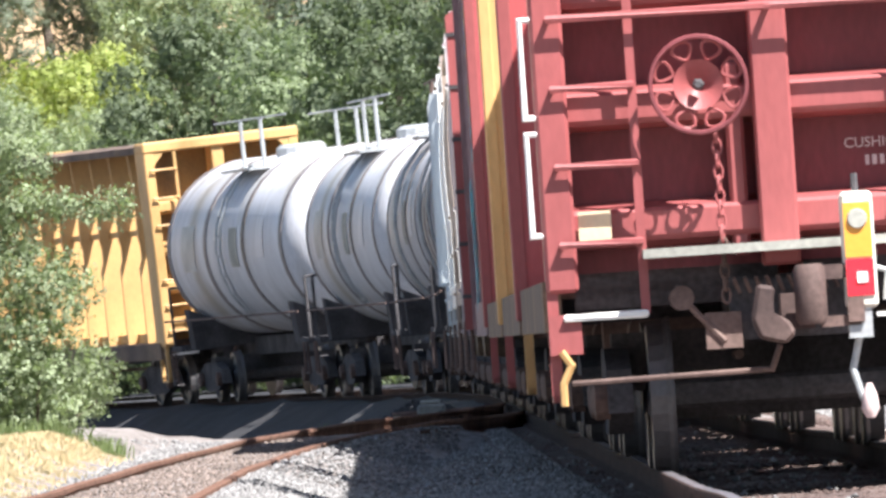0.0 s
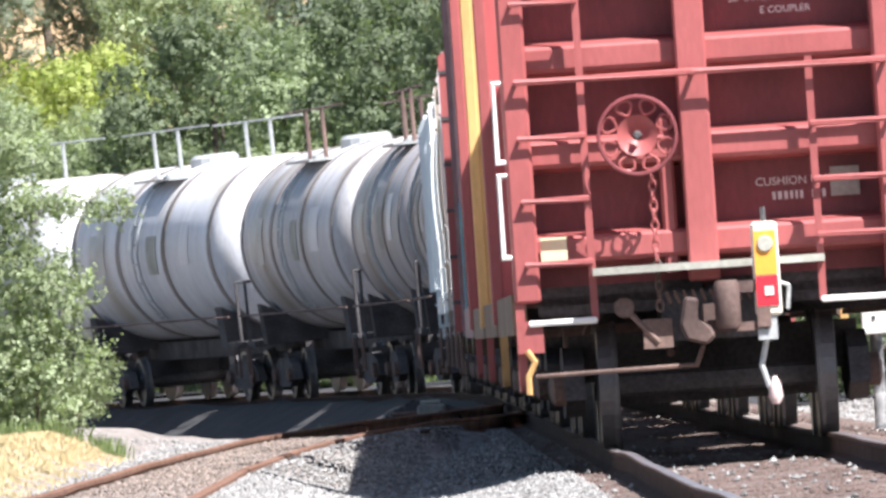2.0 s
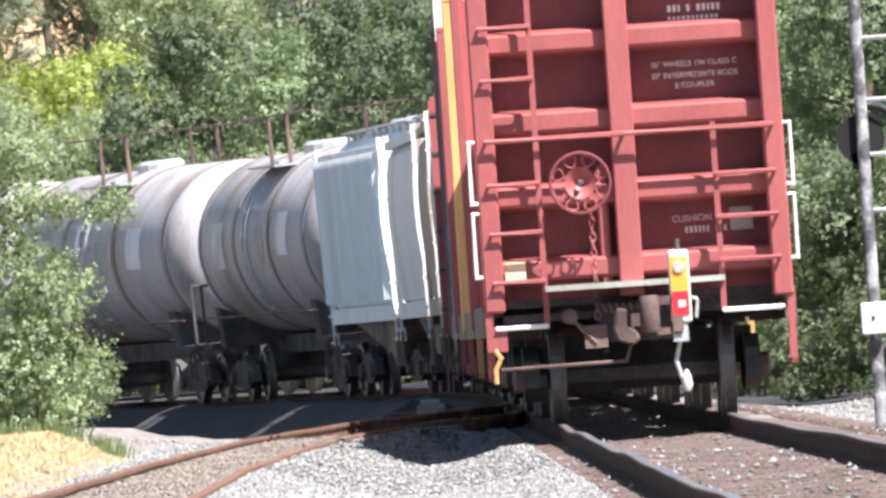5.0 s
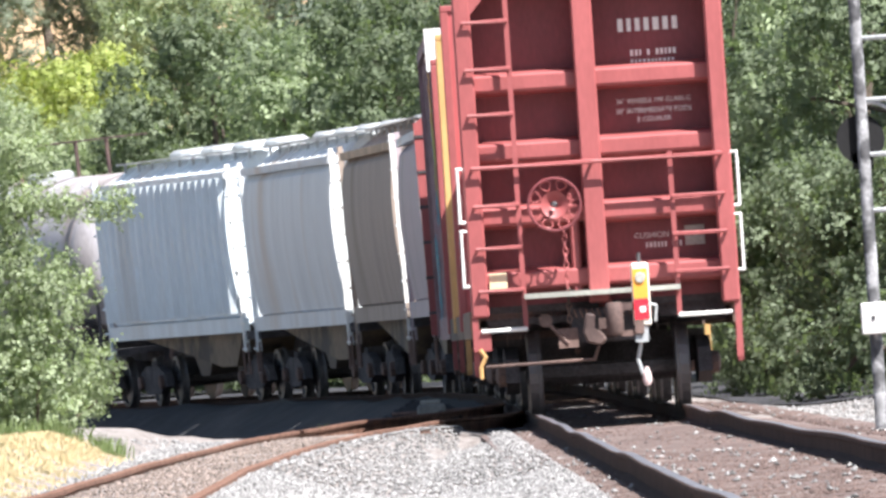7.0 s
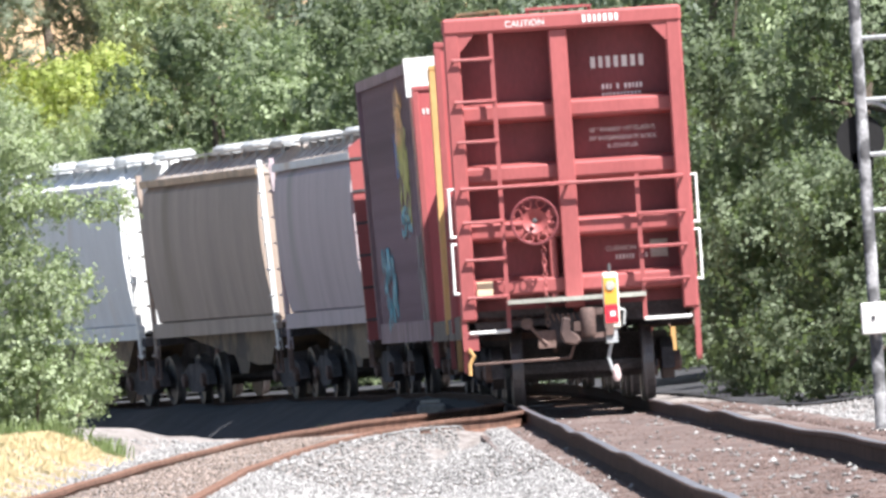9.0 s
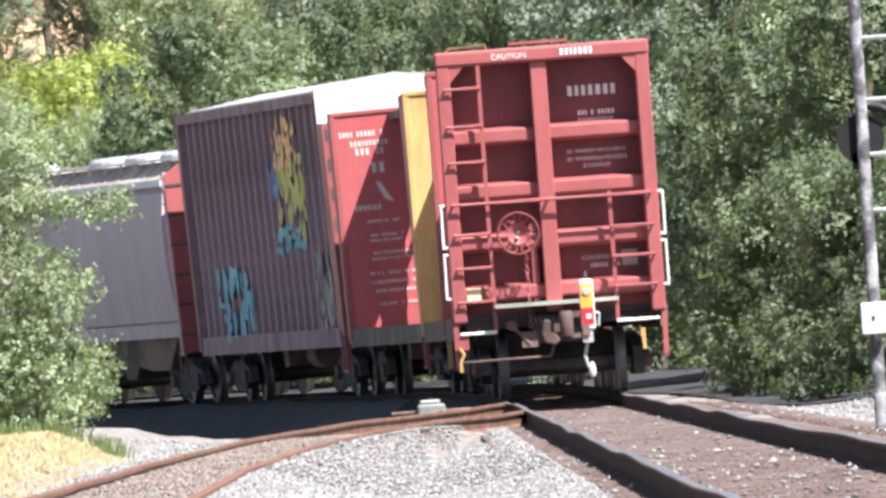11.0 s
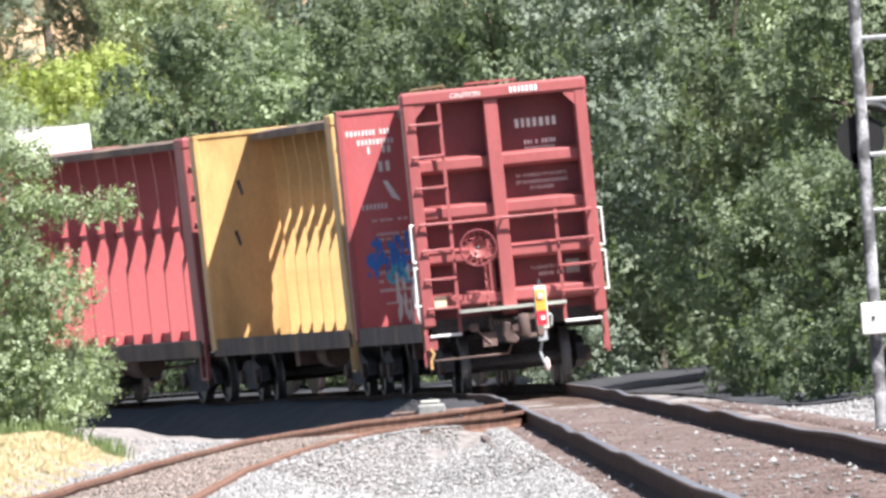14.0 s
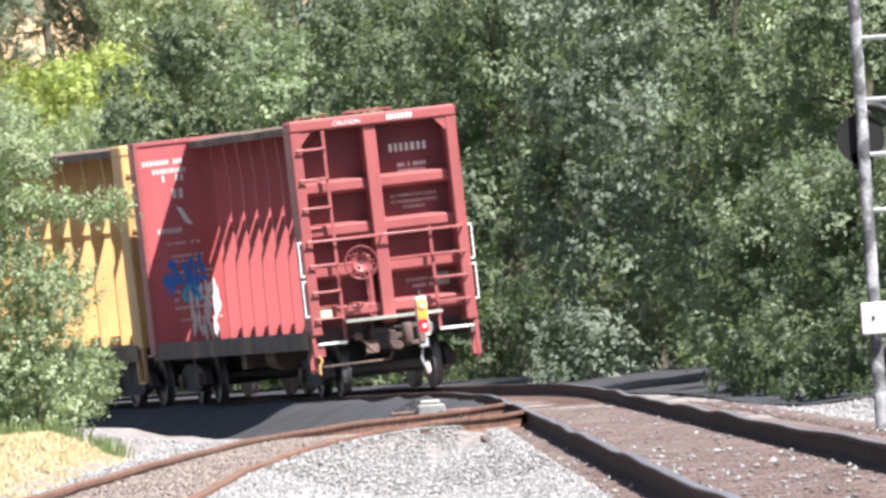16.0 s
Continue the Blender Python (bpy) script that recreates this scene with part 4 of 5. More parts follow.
def tank_car(name, length, material, label, platform_y=0.0):
    car = tagged(new(name), label, "tank car", "freight cars of the train")
    hb = length / 2 - 0.4
    R, zc = 1.47, 2.55
    e = hb - 0.55
    prof = [(-e, 0.05), (-e + 0.05, 0.7), (-e + 0.2, 1.15), (-e + 0.45, R - 0.06), (-e + 0.6, R), (e - 0.6, R), (e - 0.45, R - 0.06), (e - 0.2, 1.15), (e - 0.05, 0.7), (e, 0.05)]
    quick("tank_shell", car, material, lambda bm: lathe(bm, prof, "y", 40, (0, 0, zc)), smooth=True)
    # seam bands round the shell, and painted patches on its sides
    for y in (-e + 0.75, -1.9, 1.9, e - 0.75):
        quick("seam_band", car, BAND, lambda bm: lathe(bm, ((y - 0.14, R - 0.02), (y - 0.14, R + 0.014), (y + 0.14, R + 0.014), (y + 0.14, R - 0.02)), "y", 40, (0, 0, zc)), "dark grimy seam band", smooth=True)
    for y, a, w, h, m in ((0.75, 0.28, 0.5, 0.17, WHITE), (-3.4, 0.12, 1.1, 0.24, TANK_W), (3.7, 0.05, 1.3, 0.26, GALV), (-0.9, 0.02, 0.8, 0.22, PLATFORM)):
        for sx in (-1, 1):
            def patch(bm):
                rows = [[bm.verts.new((sx * (R + 0.008) * math.cos(a + q), y + k * w / 2, zc + (R + 0.008) * math.sin(a + q))) for k in (-1, 1)] for q in np.linspace(-h, h, 9)]
                for u, v in zip(rows, rows[1:]):
                    bm.faces.new((u[0], u[1], v[1], v[0]))
            quick("painted_patch", car, m, patch, smooth=True)
    quick("dome", car, GALV, lambda bm: lathe(bm, ((zc + R - 0.1, 0.42), (zc + R + 0.08, 0.42), (zc + R + 0.14, 0.34)), "z", 16, (0, platform_y, 0)))
    rail_mat = GALV if material is TANK_W else RUST
    for sx in (-1, 1):
        x = sx * 0.8
        for dy in (-1.0, 1.0):
            quick("railing_post", car, rail_mat, lambda bm: bar(bm, (x, platform_y + dy, zc + R - 0.3), (x, platform_y + dy, zc + R + 0.62), 0.035))
        quick("top_rail", car, rail_mat, lambda bm: bar(bm, (x, platform_y - 3.6, zc + R + 0.62), (x, platform_y + 3.6, zc + R + 0.62), 0.016))
    quick("platform", car, GALV, lambda bm: [box(bm, sx * 0.8 - 0.35, sx * 0.8 + 0.35, platform_y - 1.4, platform_y + 1.4, zc + R - 0.22, zc + R - 0.18) for sx in (-1, 1)])
    for sx in (-1, 1):
        ladder = quick("side_ladder", car, GALV, lambda bm: polybar(bm, [(sx * (R + 0.1) * math.cos(a), platform_y - 0.22, zc + (R + 0.1) * math.sin(a)) for a in np.linspace(1.05, -0.75, 8)], 0.022))
        quick("stile", ladder, GALV, lambda bm: polybar(bm, [(sx * (R + 0.1) * math.cos(a), platform_y + 0.22, zc + (R + 0.1) * math.sin(a)) for a in np.linspace(1.05, -0.75, 8)], 0.022))
        for a in np.linspace(1.0, -0.7, 9):
            quick("rung", ladder, GALV, lambda bm: bar(bm, (sx * (R + 0.1) * math.cos(a), platform_y - 0.22, zc + (R + 0.1) * math.sin(a)), (sx * (R + 0.1) * math.cos(a), platform_y + 0.22, zc + (R + 0.1) * math.sin(a)), 0.02, 5))
    for k in (-1, 1):
        quick("saddle", car, BLACK, lambda bm: prism(bm, ((-1.3, 0.95), (1.3, 0.95), (1.35, 1.62), (0.9, 1.4), (0, 1.2), (-0.9, 1.4), (-1.35, 1.62)), "y", k * (hb - 1.7) - 0.25, k * (hb - 1.7) + 0.25))
        def endrail(bm):
            for sx in (-1, 1):
                bar(bm, (sx * 1.35, k * (hb - 0.1), 0.95), (sx * 1.35, k * (hb - 0.1), 2.0), 0.025)
            bar(bm, (-1.35, k * (hb - 0.1), 2.0), (1.35, k * (hb - 0.1), 2.0), 0.025)
        quick("end_railing", car, BLACK, endrail)
        quick("end_platform", car, BLACK, lambda bm: box(bm, -1.4, 1.4, k * (hb - 0.5) - 0.5, k * (hb - 0.5) + 0.5, 0.92, 1.02))
        truck(car, k * (hb - 1.7))
        coupler(car, k * (hb - 0.1), k)
    for e in (-1, 1):
        quick("corner_step", car, RUST, lambda bm: polybar(bm, ((-1.42, e * (hb - 0.1), 0.95), (-1.42, e * (hb - 0.1), 0.45), (-1.42, e * (hb - 0.45), 0.45), (-1.42, e * (hb - 0.45), 0.95)), 0.018))
    quick("side_handrail", car, RUST, lambda bm: [bar(bm, (sx * 1.5, -hb + 0.2, 1.45), (sx * 1.5, hb - 0.2, 1.45), 0.018) for sx in (-1, 1)])
    quick("centre_sill", car, BLACK, lambda bm: box(bm, -0.3, 0.3, -hb, hb, 0.75, 1.05))
    return car


TRAIN = []      # (car, rear end in metres ahead of the train's rear, length)


def make_train():
    red, yellow = (RED_BRIGHT, RED_OLD_SHADE, RED), (YELLOW, YELLOW_OLD_SHADE, YELLOW)
    a, face = centerbeam("centerbeam_flatcar", 16.7, red, "red centrebeam flatcar at the train's rear with deep ribbed bulkhead", detail=True)
    graffiti(a, face - 0.002, (("blue spray paint patch", BLUE, -1.15, -0.4, 1.85, 2.45, 3), ("cyan spray paint", CYAN, -0.85, -0.5, 1.75, 2.05, 4), ("pale pink spray paint", DIMWHITE, -0.72, -0.2, 1.15, 2.0, 8)), 1.15, "y")
    TRAIN.append((a, 0.0, 16.7))
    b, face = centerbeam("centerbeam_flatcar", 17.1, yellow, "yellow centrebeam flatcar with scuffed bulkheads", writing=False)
    for x, z in ((-0.72, 3.55), (-0.84, 2.72)):
        quick("scuff_mark", b, BLACK, lambda bm: prism(bm, ((x - 0.05, z + 0.12), (x + 0.01, z + 0.14), (x + 0.06, z - 0.1), (x + 0.02, z - 0.13)), "y", face - 0.005, face - 0.001), "dark scuff on the sheet")
    TRAIN.append((b, 16.7, 17.1))
    c, face = centerbeam("centerbeam_flatcar", 17.6, red, "red centrebeam flatcar with stencilled bulkhead")
    TRAIN.append((c, 33.8, 17.6))
    d = boxcar("boxcar", 16.9, (PURPLE, PURPLE, RED), "tall rusted maroon ribbed boxcar with graffiti and white end top")
    graffiti(d, -1.362, (("turquoise spray paint on ribs", CYAN, 1.4, 5.2, 1.1, 2.2, 5), ("yellow green spray paint", LIME, -5.6, -2.4, 2.6, 3.9, 6), ("orange spray paint", ORANGE_G, -5.0, -2.6, 3.7, 4.5, 12), ("blue spray paint outline", BLUE, -3.0, -1.8, 3.3, 4.0, 9), ("cyan spray paint outline", CYAN, -5.2, -2.0, 2.4, 2.8, 10), ("grey spray paint lettering", PLATFORM, -7.4, -5.8, 1.1, 2.3, 7)))
    TRAIN.append((d, 51.6, 16.9))
    s = 68.7
    for m, ribbed, label in ((HOP_LILAC, False, "lilac grey covered hopper with smooth bulging sides"), (HOP_BROWN, False, "brown dusty covered hopper with smooth sides"), (HOP_GREY, False, "pale grey covered hopper with ladder posts painted sunlit white"), (HOP_BLUE, True, "pale blue grey covered hopper with fluted sides")):
        h = hopper("covered_hopper", 12.95, m, label, ribbed, RED if m is HOP_LILAC else None)
        TRAIN.append((h, s, 12.95))
        s += 12.95
    for i, (m, label) in enumerate(((TANK_B, "dark dirty tank car with top platform"), (TANK_B, "grimy grey tank car with railed platform"), (TANK_A, "dusty grey tank car with rust streaks"), (TANK_W, "off-white tank car with railed platform"), (TANK_W, "off-white tank car behind a yellow boxcar"))):
        t = tank_car("tank_car", 14.7, m, label)
        TRAIN.append((t, s, 14.7))
        s += 14.7
    y, face = centerbeam("centerbeam_flatcar", 17.1, yellow, "yellow centrebeam flatcar ahead of the tank cars", writing=False)
    TRAIN.append((y, s, 17.1))


# ================= plants =================
def leaf_cloud(name, material, blobs, count, size, seed, flat=1.7, jitter=0.35, sprig=0.34, per=11):
    """A crown of many small leaves on upward sprigs set over overlapping boughs, with gaps between."""
    r = np.random.RandomState(seed)
    weights = np.array([b[3] * b[3] for b in blobs])
    weights = weights / weights.sum()
    n = count // per
    B = np.array(blobs)[r.choice(len(blobs), n, p=weights)]
    d = r.normal(size=(n, 3))
    d /= np.linalg.norm(d, axis=1)[:, None]
    root = B[:, :3] + d * (B[:, 3] * (0.6 + 0.45 * r.rand(n)))[:, None] * np.array((1, 1, 0.9))
    along = d + np.array((0, 0, 0.7)) + r.normal(size=(n, 3)) * 0.5
    along /= np.linalg.norm(along, axis=1)[:, None]
    reach = sprig * (0.4 + 1.1 * r.rand(n) ** 2)
    shade = d * np.array((1, 1, 0.9)) + np.array((0, 0, 0.15)) + r.normal(size=(n, 3)) * 0.32
    root, along, reach, shade, d = (np.repeat(q, per, axis=0) for q in (root, along, reach, shade, d))
    count = n * per
    c = root + along * (reach * r.rand(count))[:, None] + r.normal(size=(count, 3)) * size * 1.1
    bough = shade + r.normal(size=(count, 3)) * 0.14
    bough /= np.linalg.norm(bough, axis=1)[:, None]
    d = d + np.array((0, 0, 0.3)) + r.normal(size=(count, 3)) * jitter
    u = np.cross(r.normal(size=(count, 3)), d)
    u /= np.linalg.norm(u, axis=1)[:, None] + 1e-9
    w = np.cross(u, d)
    w /= np.linalg.norm(w, axis=1)[:, None] + 1e-9
    s = size * (0.5 + r.rand(count))[:, None]
    verts = np.stack((c - u * s, c + w * s * flat, c + u * s), 1).reshape(-1, 3)
    faces = np.arange(count * 3).reshape(-1, 3)
    me = bpy.data.meshes.new(name)
    me.from_pydata(verts.tolist(), [], faces.tolist())
    me.materials.append(material)
    # leaves shade with the bough that carries them
    me.shade_smooth()
    me.normals_split_custom_set_from_vertices(np.repeat(bough, 3, axis=0).tolist())
    return me


def tree(label, material, height, width, seed, count=9000, size=0.11, name="tree"):
    """Tapered trunk with limbs and an uneven leafy crown reaching low."""
    r = random.Random(seed)
    t = tagged(new(name), label, "tree", "trees behind the tracks")
    blobs = []
    for i in range(24):
        z = height * (0.05 + 0.87 * (i / 23))
        w = width * 0.66 * math.sqrt(max(0.08, 1 - (z / height) ** 2.2))
        a = i * 2.4 + r.uniform(-0.5, 0.5)
        k = r.uniform(0.35, 1.0)
        c = Vector((math.cos(a) * w * k, math.sin(a) * w * k, z))
        big = r.uniform(0.12, 0.22) * width
        blobs.append((*c, big))
        # smaller clumps break up the outline of each bough
        for j in range(5):
            v = Vector((r.gauss(0, 1), r.gauss(0, 1), r.gauss(0.3, 0.7))).normalized() * big * r.uniform(0.75, 1.15)
            blobs.append((c.x + v.x, c.y + v.y, max(0.1, c.z + v.z * 0.9), big * r.uniform(0.22, 0.45)))
    def trunk(bm):
        pts = [Vector((0, 0, -0.3))]
        for i in range(5):
            pts.append(Vector((r.uniform(-.2, .2), r.uniform(-.2, .2), height * 0.16 * (i + 1))))
        for i, (a, b) in enumerate(zip(pts, pts[1:])):
            bar(bm, a, b, 0.022 * height * (1 - i * 0.16), 8)
        for bl in blobs[6::18]:
            bar(bm, pts[2 + int(bl[2] > height * 0.5)], Vector(bl[:3]) * 0.8 + Vector((0, 0, bl[2] * 0.2)), 0.035, 5)
    quick("trunk", t, BARK, trunk)
    crown = new("crown", leaf_cloud("crown", material, blobs, count, size, seed))
    crown.parent = t
    return t


def make_plants():
    kinds = [
        tree("dark green oak with dense crown", LEAF_OAK, 7.8, 5.0, 21, 70000, 0.039),
        tree("mid green willow with loose crown", LEAF_MID, 7.2, 4.6, 22, 66000, 0.037),
        tree("grey green oak with uneven crown", LEAF_DARK, 8.6, 5.4, 23, 70000, 0.041),
        tree("bright lime green young tree", LEAF_LIME, 5.6, 3.2, 24, 9500, 0.06),
        tree("low dense green shrub tree", LEAF_OAK, 3.2, 3.0, 25, 38000, 0.031),
        tree("light green rounded tree", LEAF_BUSH, 5.6, 4.0, 26, 48000, 0.036),
    ]
    spots = [
        # right bank, close to the track
        (0, 8.6, 262, 0), (1, 6.9, 272, 120), (0, 7.4, 252, 200), (2, 10.5, 285, 60), (4, 9.4, 250, 310),
        (4, 6.0, 247, 100), (4, 6.3, 239, 10), (0, 6.6, 276, 140), (0, 3.6, 300, 20), (2, 4.9, 292, 200), (0, 2.6, 318, 90), (1, 6.3, 312, 300), (2, 9.0, 322, 150), (0, 1.4, 312, 77), (4, 5.9, 217, 60), (4, 6.6, 224, 200), (4, 5.2, 236, 60),
        # behind the bend
        (0, -0.5, 332, 10), (1, -2.6, 338, 140), (2, 1.5, 345, 250), (1, 4.8, 350, 30), (0, 7.5, 352, 170), (2, 11.5, 345, 300),
        (0, -4.4, 348, 280), (2, -1.6, 362, 60), (0, 2.8, 366, 210), (2, 6.2, 372, 100), (2, 10.4, 372, 20), (1, -3.0, 360, 330),
        (5, -6.6, 352, 100), (4, -5.8, 336, 15), (4, -3.6, 331, 130), (5, -8.2, 362, 220), (4, -1.2, 327, 290), (5, -10.2, 356, 160),
        (5, -6.9, 372, 10), (4, -8.4, 345, 60),
    ]
    used = set()
    for k, x, y, rz in spots:
        place = pose(x, y, ground_z(x, y) - 0.1, 0, 0, rz)
        if k not in used:
            kinds[k].matrix_basis = place
            used.add(k)
        else:
            copy_thing(kinds[k], place)
    # on the foot of the hill
    kinds[3].matrix_basis = pose(-10.0, 470, hill_z(-10, 470) - 0.2)
    for k, x, y, rz in ((3, -10.9, 476, 60), (3, -9.2, 480, 160), (1, -14.3, 462, 10), (2, -7.8, 575, 40), (5, -9.3, 436, 120), (1, -12.6, 446, 150), (0, -5.0, 430, 70), (5, -12.4, 440, 200), (2, -10.2, 560, 20), (2, -12.5, 566, 250), (1, -7.5, 500, 33), (3, -9.7, 468, 210), (3, -10.5, 466, 300), (2, -5.6, 565, 110), (2, -1.0, 560, 200), (5, -7.6, 440, 300), (5, -14.0, 500, 20), (0, -1.5, 450, 90)):
        copy_thing(kinds[k], pose(x, y, hill_z(x, y) - 0.2, 0, 0, rz))


def tuft(name, label, material, spots, height, seed, category="grass"):
    r = random.Random(seed)
    verts, faces = [], []
    for x, y, n, spread in spots:
        for i in range(n):
            px, py = x + r.gauss(0, spread), y + r.gauss(0, spread * 3)
            z = ground_z(px, py) - 0.02
            h = height * r.uniform(0.5, 1.2)
            a = r.uniform(0, 6.28)
            lx, ly = math.cos(a) * h * 0.35, math.sin(a) * h * 0.35
            w = r.uniform(0.003, 0.006)
            k = len(verts)
            verts += [(px - w, py, z), (px + w, py, z), (px + lx * 0.4 + w, py + ly * 0.4, z + h * 0.6), (px + lx * 0.4 - w, py + ly * 0.4, z + h * 0.6), (px + lx, py + ly, z + h)]
            faces += [(k, k + 1, k + 2, k + 3), (k + 3, k + 2, k + 4)]
    me = bpy.data.meshes.new(name)
    me.from_pydata(verts, [], faces)
    me.materials.append(material)
    return tagged(new(name, me), label, category, kind="stuff")


def make_bush():
    bush = tagged(new("bush"), "tall grey-green bush beside the rusty siding", "bush")
    r = random.Random(5)
    blobs = [(r.uniform(-1.6, 0.62), r.uniform(-1.0, 1.0), r.uniform(0.1, 0.62), r.uniform(0.10, 0.24)) for i in range(70)]
    blobs += [(r.uniform(-1.4, 0.5), r.uniform(-0.9, 0.9), r.uniform(0.55, 1.7), r.uniform(0.10, 0.26)) for i in range(80)]
    blobs += [(r.uniform(-1.2, 0.15), r.uniform(-0.8, 0.8), r.uniform(1.6, 2.85), r.uniform(0.10, 0.24)) for i in range(64)]
    blobs += [(r.uniform(0.0, 1.0), r.uniform(-0.2, 0.2), 2.03 + r.uniform(-0.09, 0.09), r.uniform(0.05, 0.13)) for i in range(22)]
    me = leaf_cloud("leaves", LEAF_BUSH, blobs, 110000, 0.016, 31, 1.4, 0.7, 0.13, 9)
    lv = new("leaves", me)
    lv.parent = bush
    for b in blobs[:60:5]:
        quick("stem", bush, BARK, lambda bm: polybar(bm, ((b[0] * 0.3, 0, -0.1), (b[0] * 0.7, b[1] * 0.5, b[2] * 0.6), b[:3]), 0.016, 5))
    bush.matrix_basis = pose(-3.72, 150, ground_z(-3.7, 150) - 0.02)
    straw = []
    for i in range(420):
        y = r.uniform(96, 149)
        outer = float(np.interp(y, [p[0] for p in SIDING_OUT], [p[1] for p in SIDING_OUT]))
        straw.append((outer - verge(y) - 0.1 - 1.6 * r.random() ** 1.5, y, 90, 0.09))
    tuft("dry_grass", "sunlit straw-coloured dry grass below the bush", GRASS_DRY, straw, 0.085, 6)
    tuft("green_weeds", "green weeds among the dry grass", GRASS_GREEN, [(r.uniform(-4.3, -2.95), r.uniform(148, 150), 70, 0.08) for i in range(10)] + [(-1.42, 186, 9, 0.03), (-0.7, 280, 160, 0.18)], 0.2, 7)


def make_signal():
    s = tagged(new("crossing_signal_mast"), "silver crossing signal mast seen from behind with dark lamp hoods", "signal mast")
    quick("mast", s, mat("weathered_mast_paint", (0.27, 0.27, 0.28), 0.7, vary=0.4, scale=6, stain=(0.07, 0.07, 0.075), stain_scale=5, stain_lo=0.44, stain_hi=0.54), lambda bm: lathe(bm, ((-0.3, 0.075), (0.0, 0.075), (0.05, 0.055), (5.2, 0.05)), "z", 14), smooth=True)
    quick("base", s, CONCRETE, lambda bm: box(bm, -0.2, 0.2, -0.2, 0.2, -0.4, 0.02), bevel=0.02)
    quick("junction_box", s, WHITE, lambda bm: box(bm, -0.12, 0.10, -0.16, -0.05, 0.84, 1.11), "white enamel junction box", bevel=0.012)
    quick("box_lock", s, BLACK, lambda bm: box(bm, -0.03, 0.0, -0.17, -0.16, 0.96, 1.0))
    for z in (1.9, 2.38, 2.85, 3.38):
        quick("step_bracket", s, GALV, lambda bm: polybar(bm, ((0.03, 0, z), (0.3, -0.05, z), (0.32, 0.0, z - 0.01), (0.6, 0, z)), 0.02))
    def hoops(bm):
        polybar(bm, [(0.05 + 0.25 * math.sin(a) * 1.2, 0, 2.75 - 0.22 + 0.3 * math.cos(a)) for a in np.linspace(-0.3, 2.0, 8)], 0.018)
    quick("cable_loop", s, GALV, hoops)
    def hood(bm):
        lathe(bm, ((0.05, 0.21), (0.09, 0.21), (0.1, 0.11), (0.28, 0.11)), "y", 18, (-0.02, 0, 2.52))
        box(bm, -0.1, 0.08, 0.05, 0.16, 2.26, 2.4)
    quick("lamp_hood", s, mat("matt_black_paint", (0.008, 0.008, 0.009), 0.9), hood, "black lamp backing disc")
    s.matrix_basis = pose(3.66, 146, ground_z(3.66, 146), 0, 0, 0)


def make_points():
    """The grey switch casting and joint bars at the turnout."""
    s = tagged(new("switch_machine"), "weathered grey switch casting beside the turnout", "switch machine")
    quick("casing", s, mat("weathered_grey_casting", (0.2, 0.2, 0.19), 0.8), lambda bm: box(bm, -0.18, 0.18, -0.25, 0.25, 0, 0.16), bevel=0.03)
    quick("lid", s, PLATFORM, lambda bm: box(bm, -0.14, 0.12, -0.2, 0.2, 0.16, 0.21), bevel=0.02)
    quick("rod", s, RUST, lambda bm: bar(bm, (-0.5, 0, 0.06), (0.5, 0, 0.06), 0.025))
    s.matrix_basis = pose(-0.28, 214, -0.12)


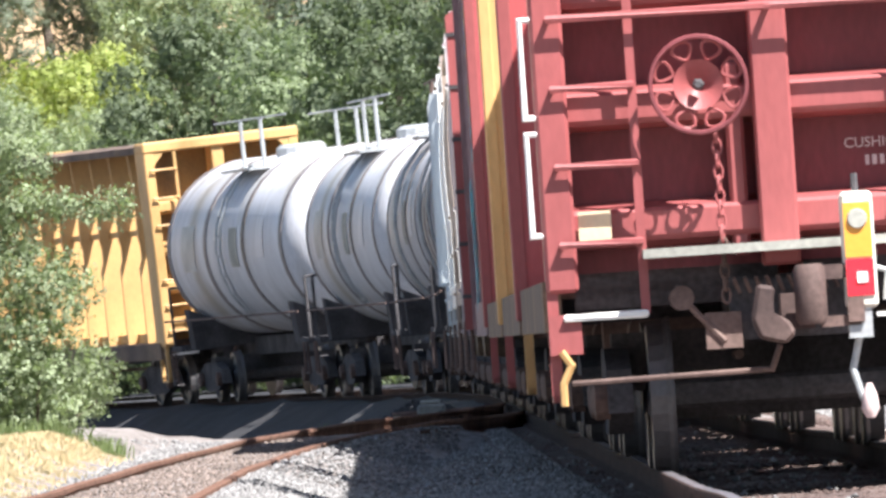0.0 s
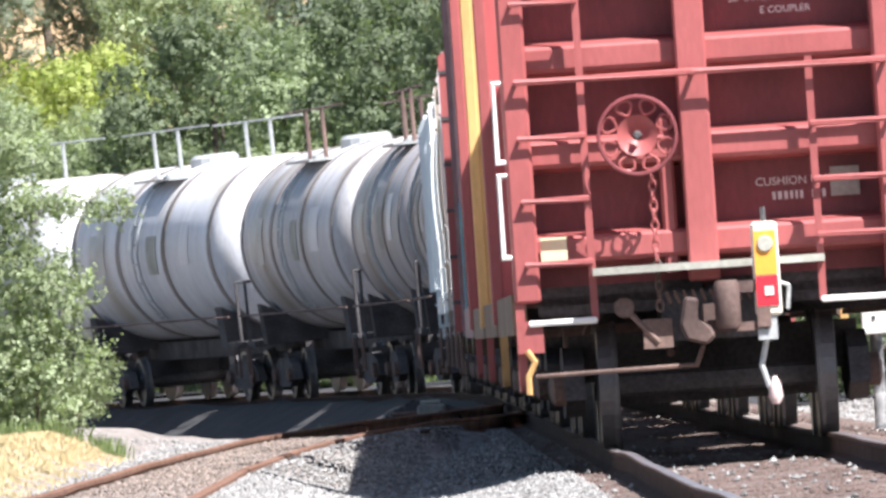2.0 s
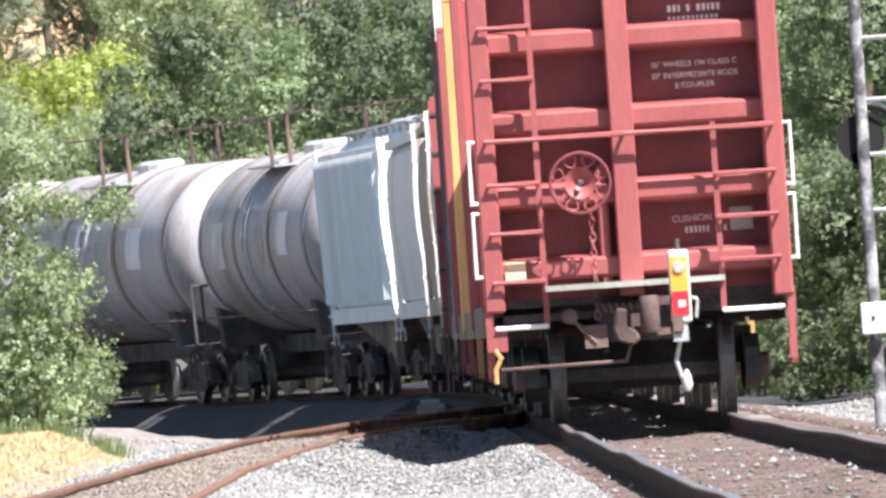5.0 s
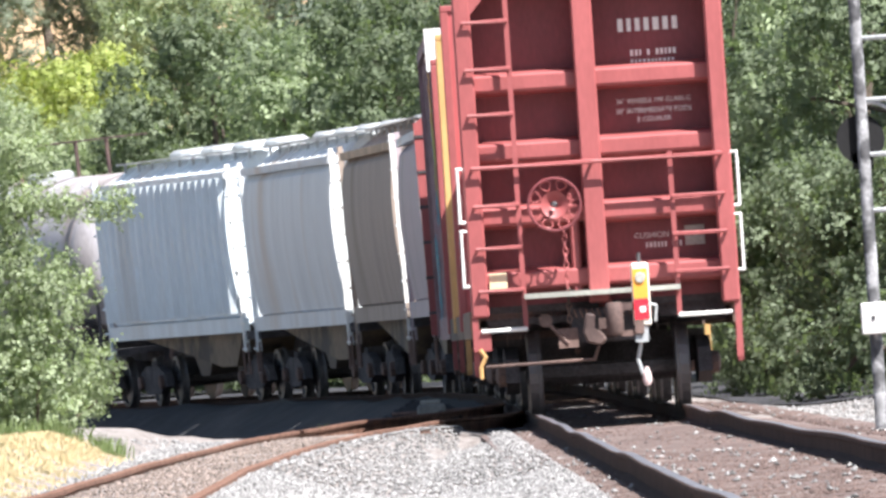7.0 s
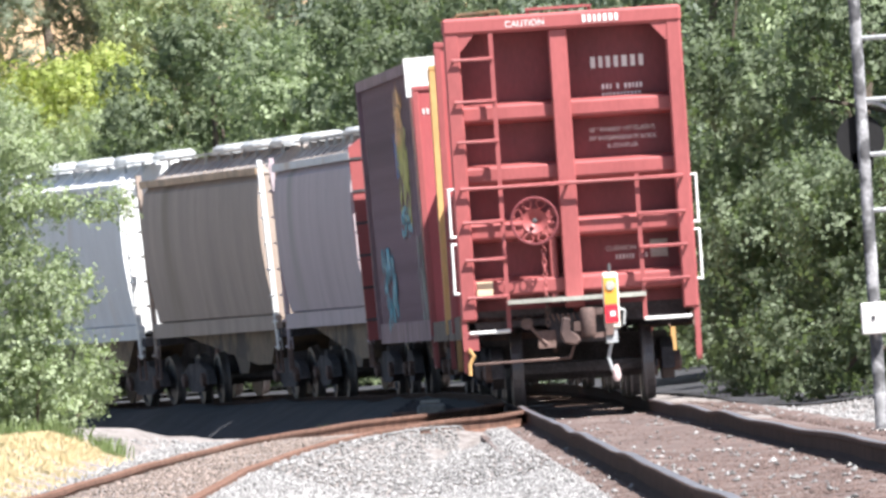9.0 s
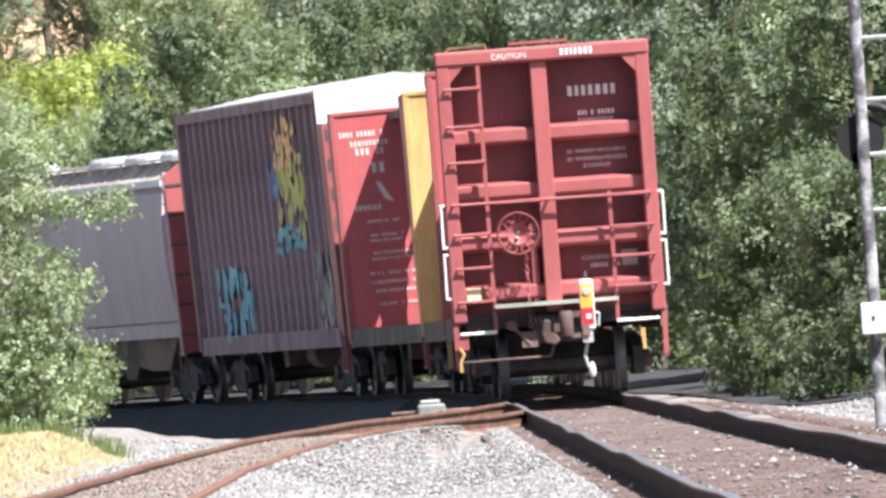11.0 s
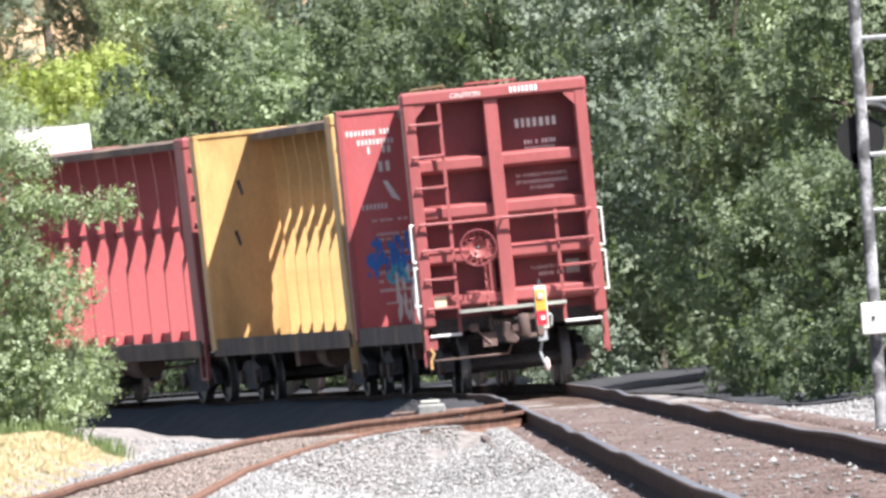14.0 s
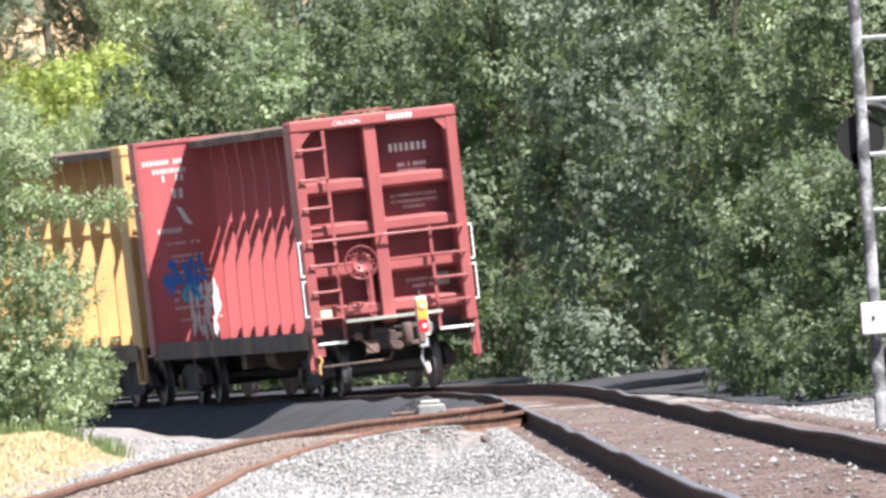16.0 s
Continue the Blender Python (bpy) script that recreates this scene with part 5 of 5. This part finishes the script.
def make_road():
    road = quick("hill_road", None, mat("grey_asphalt", (0.06, 0.06, 0.062), 0.9), lambda bm: box(bm, -260, 180, 509, 521, ROAD_Z - 0.8, ROAD_Z))
    tagged(road, "asphalt road along the foot of the hill", "road", kind="structure")
    t = tagged(new("box_truck"), "white box truck with blue cab passing behind the trees", "truck")
    quick("cargo_box", t, HOP_BLUE, lambda bm: box(bm, 1.9, 10.4, -1.2, 1.2, 1.0, 4.15), bevel=0.05)
    quick("rear_panel", t, WHITE, lambda bm: box(bm, 8.3, 10.6, -1.24, 1.24, 0.98, 4.18), bevel=0.03)
    cab = quick("cab", t, BLUE, lambda bm: prism(bm, ((0.0, 0.6), (1.8, 0.6), (1.8, 3.1), (0.9, 3.2), (0.25, 2.0), (0.0, 1.8)), "y", -1.15, 1.15), "blue truck cab")
    quick("windscreen", cab, BLACK, lambda bm: prism(bm, ((0.28, 2.0), (0.34, 1.98), (0.92, 2.95), (0.86, 3.0)), "y", -1.0, 1.0))
    quick("side_window", cab, BLACK, lambda bm: box(bm, 0.8, 1.5, -1.16, -1.14, 1.9, 2.7))
    quick("chassis", t, BLACK, lambda bm: box(bm, 0.3, 10.2, -0.5, 0.5, 0.55, 1.0))
    wheels(t, (0.9, 8.0, 9.1), 0.5)
    v = tagged(new("delivery_van"), "white high-roofed delivery van passing behind the trees", "van")
    body = quick("body", v, WHITE, lambda bm: prism(bm, ((0.0, 0.5), (6.0, 0.5), (6.0, 3.3), (1.5, 3.35), (1.0, 2.3), (0.1, 1.4)), "y", -1.0, 1.0), bevel=0.04)
    quick("windscreen", body, BLACK, lambda bm: prism(bm, ((1.02, 2.25), (1.06, 2.2), (1.5, 3.1), (1.46, 3.15)), "y", -0.9, 0.9))
    quick("side_window", body, BLACK, lambda bm: box(bm, 1.35, 2.1, -1.012, -0.99, 1.7, 2.4))
    wheels(v, (1.1, 4.8), 0.38)
    return t, v


def wheels(thing, xs, r):
    for x in xs:
        for sy in (-1, 1):
            quick("road_wheel", thing, BLACK, lambda bm: lathe(bm, ((sy * 0.75, r), (sy * 0.98, r)), "y", 20, (x, 0, r)))


ROAD_Z = 6.55


def motions():
    """The train rolls away along the line at an even speed; two vehicles pass on the hill road."""
    for thing, x, t0 in ((LORRY, -12.83, 3.2), (VAN, -17.9, 6.3)):
        walk(thing, [(t, pose(x - 11.3 * (t - t0), 515, ROAD_Z)) for t in (0.0, 4.0, 8.0, 12.0, 16.0)])
    for car, ahead, length in TRAIN:
        walk(car, [(t * 0.5, car_pose(SPEED * t * 0.5 + ahead, length)) for t in range(33)])


make_ground()
make_track_bed()
make_shaded_soil()
make_tracks()
make_train()
make_plants()
make_bush()
make_signal()
make_points()
make_gravel()
LORRY, VAN = make_road()
motions()
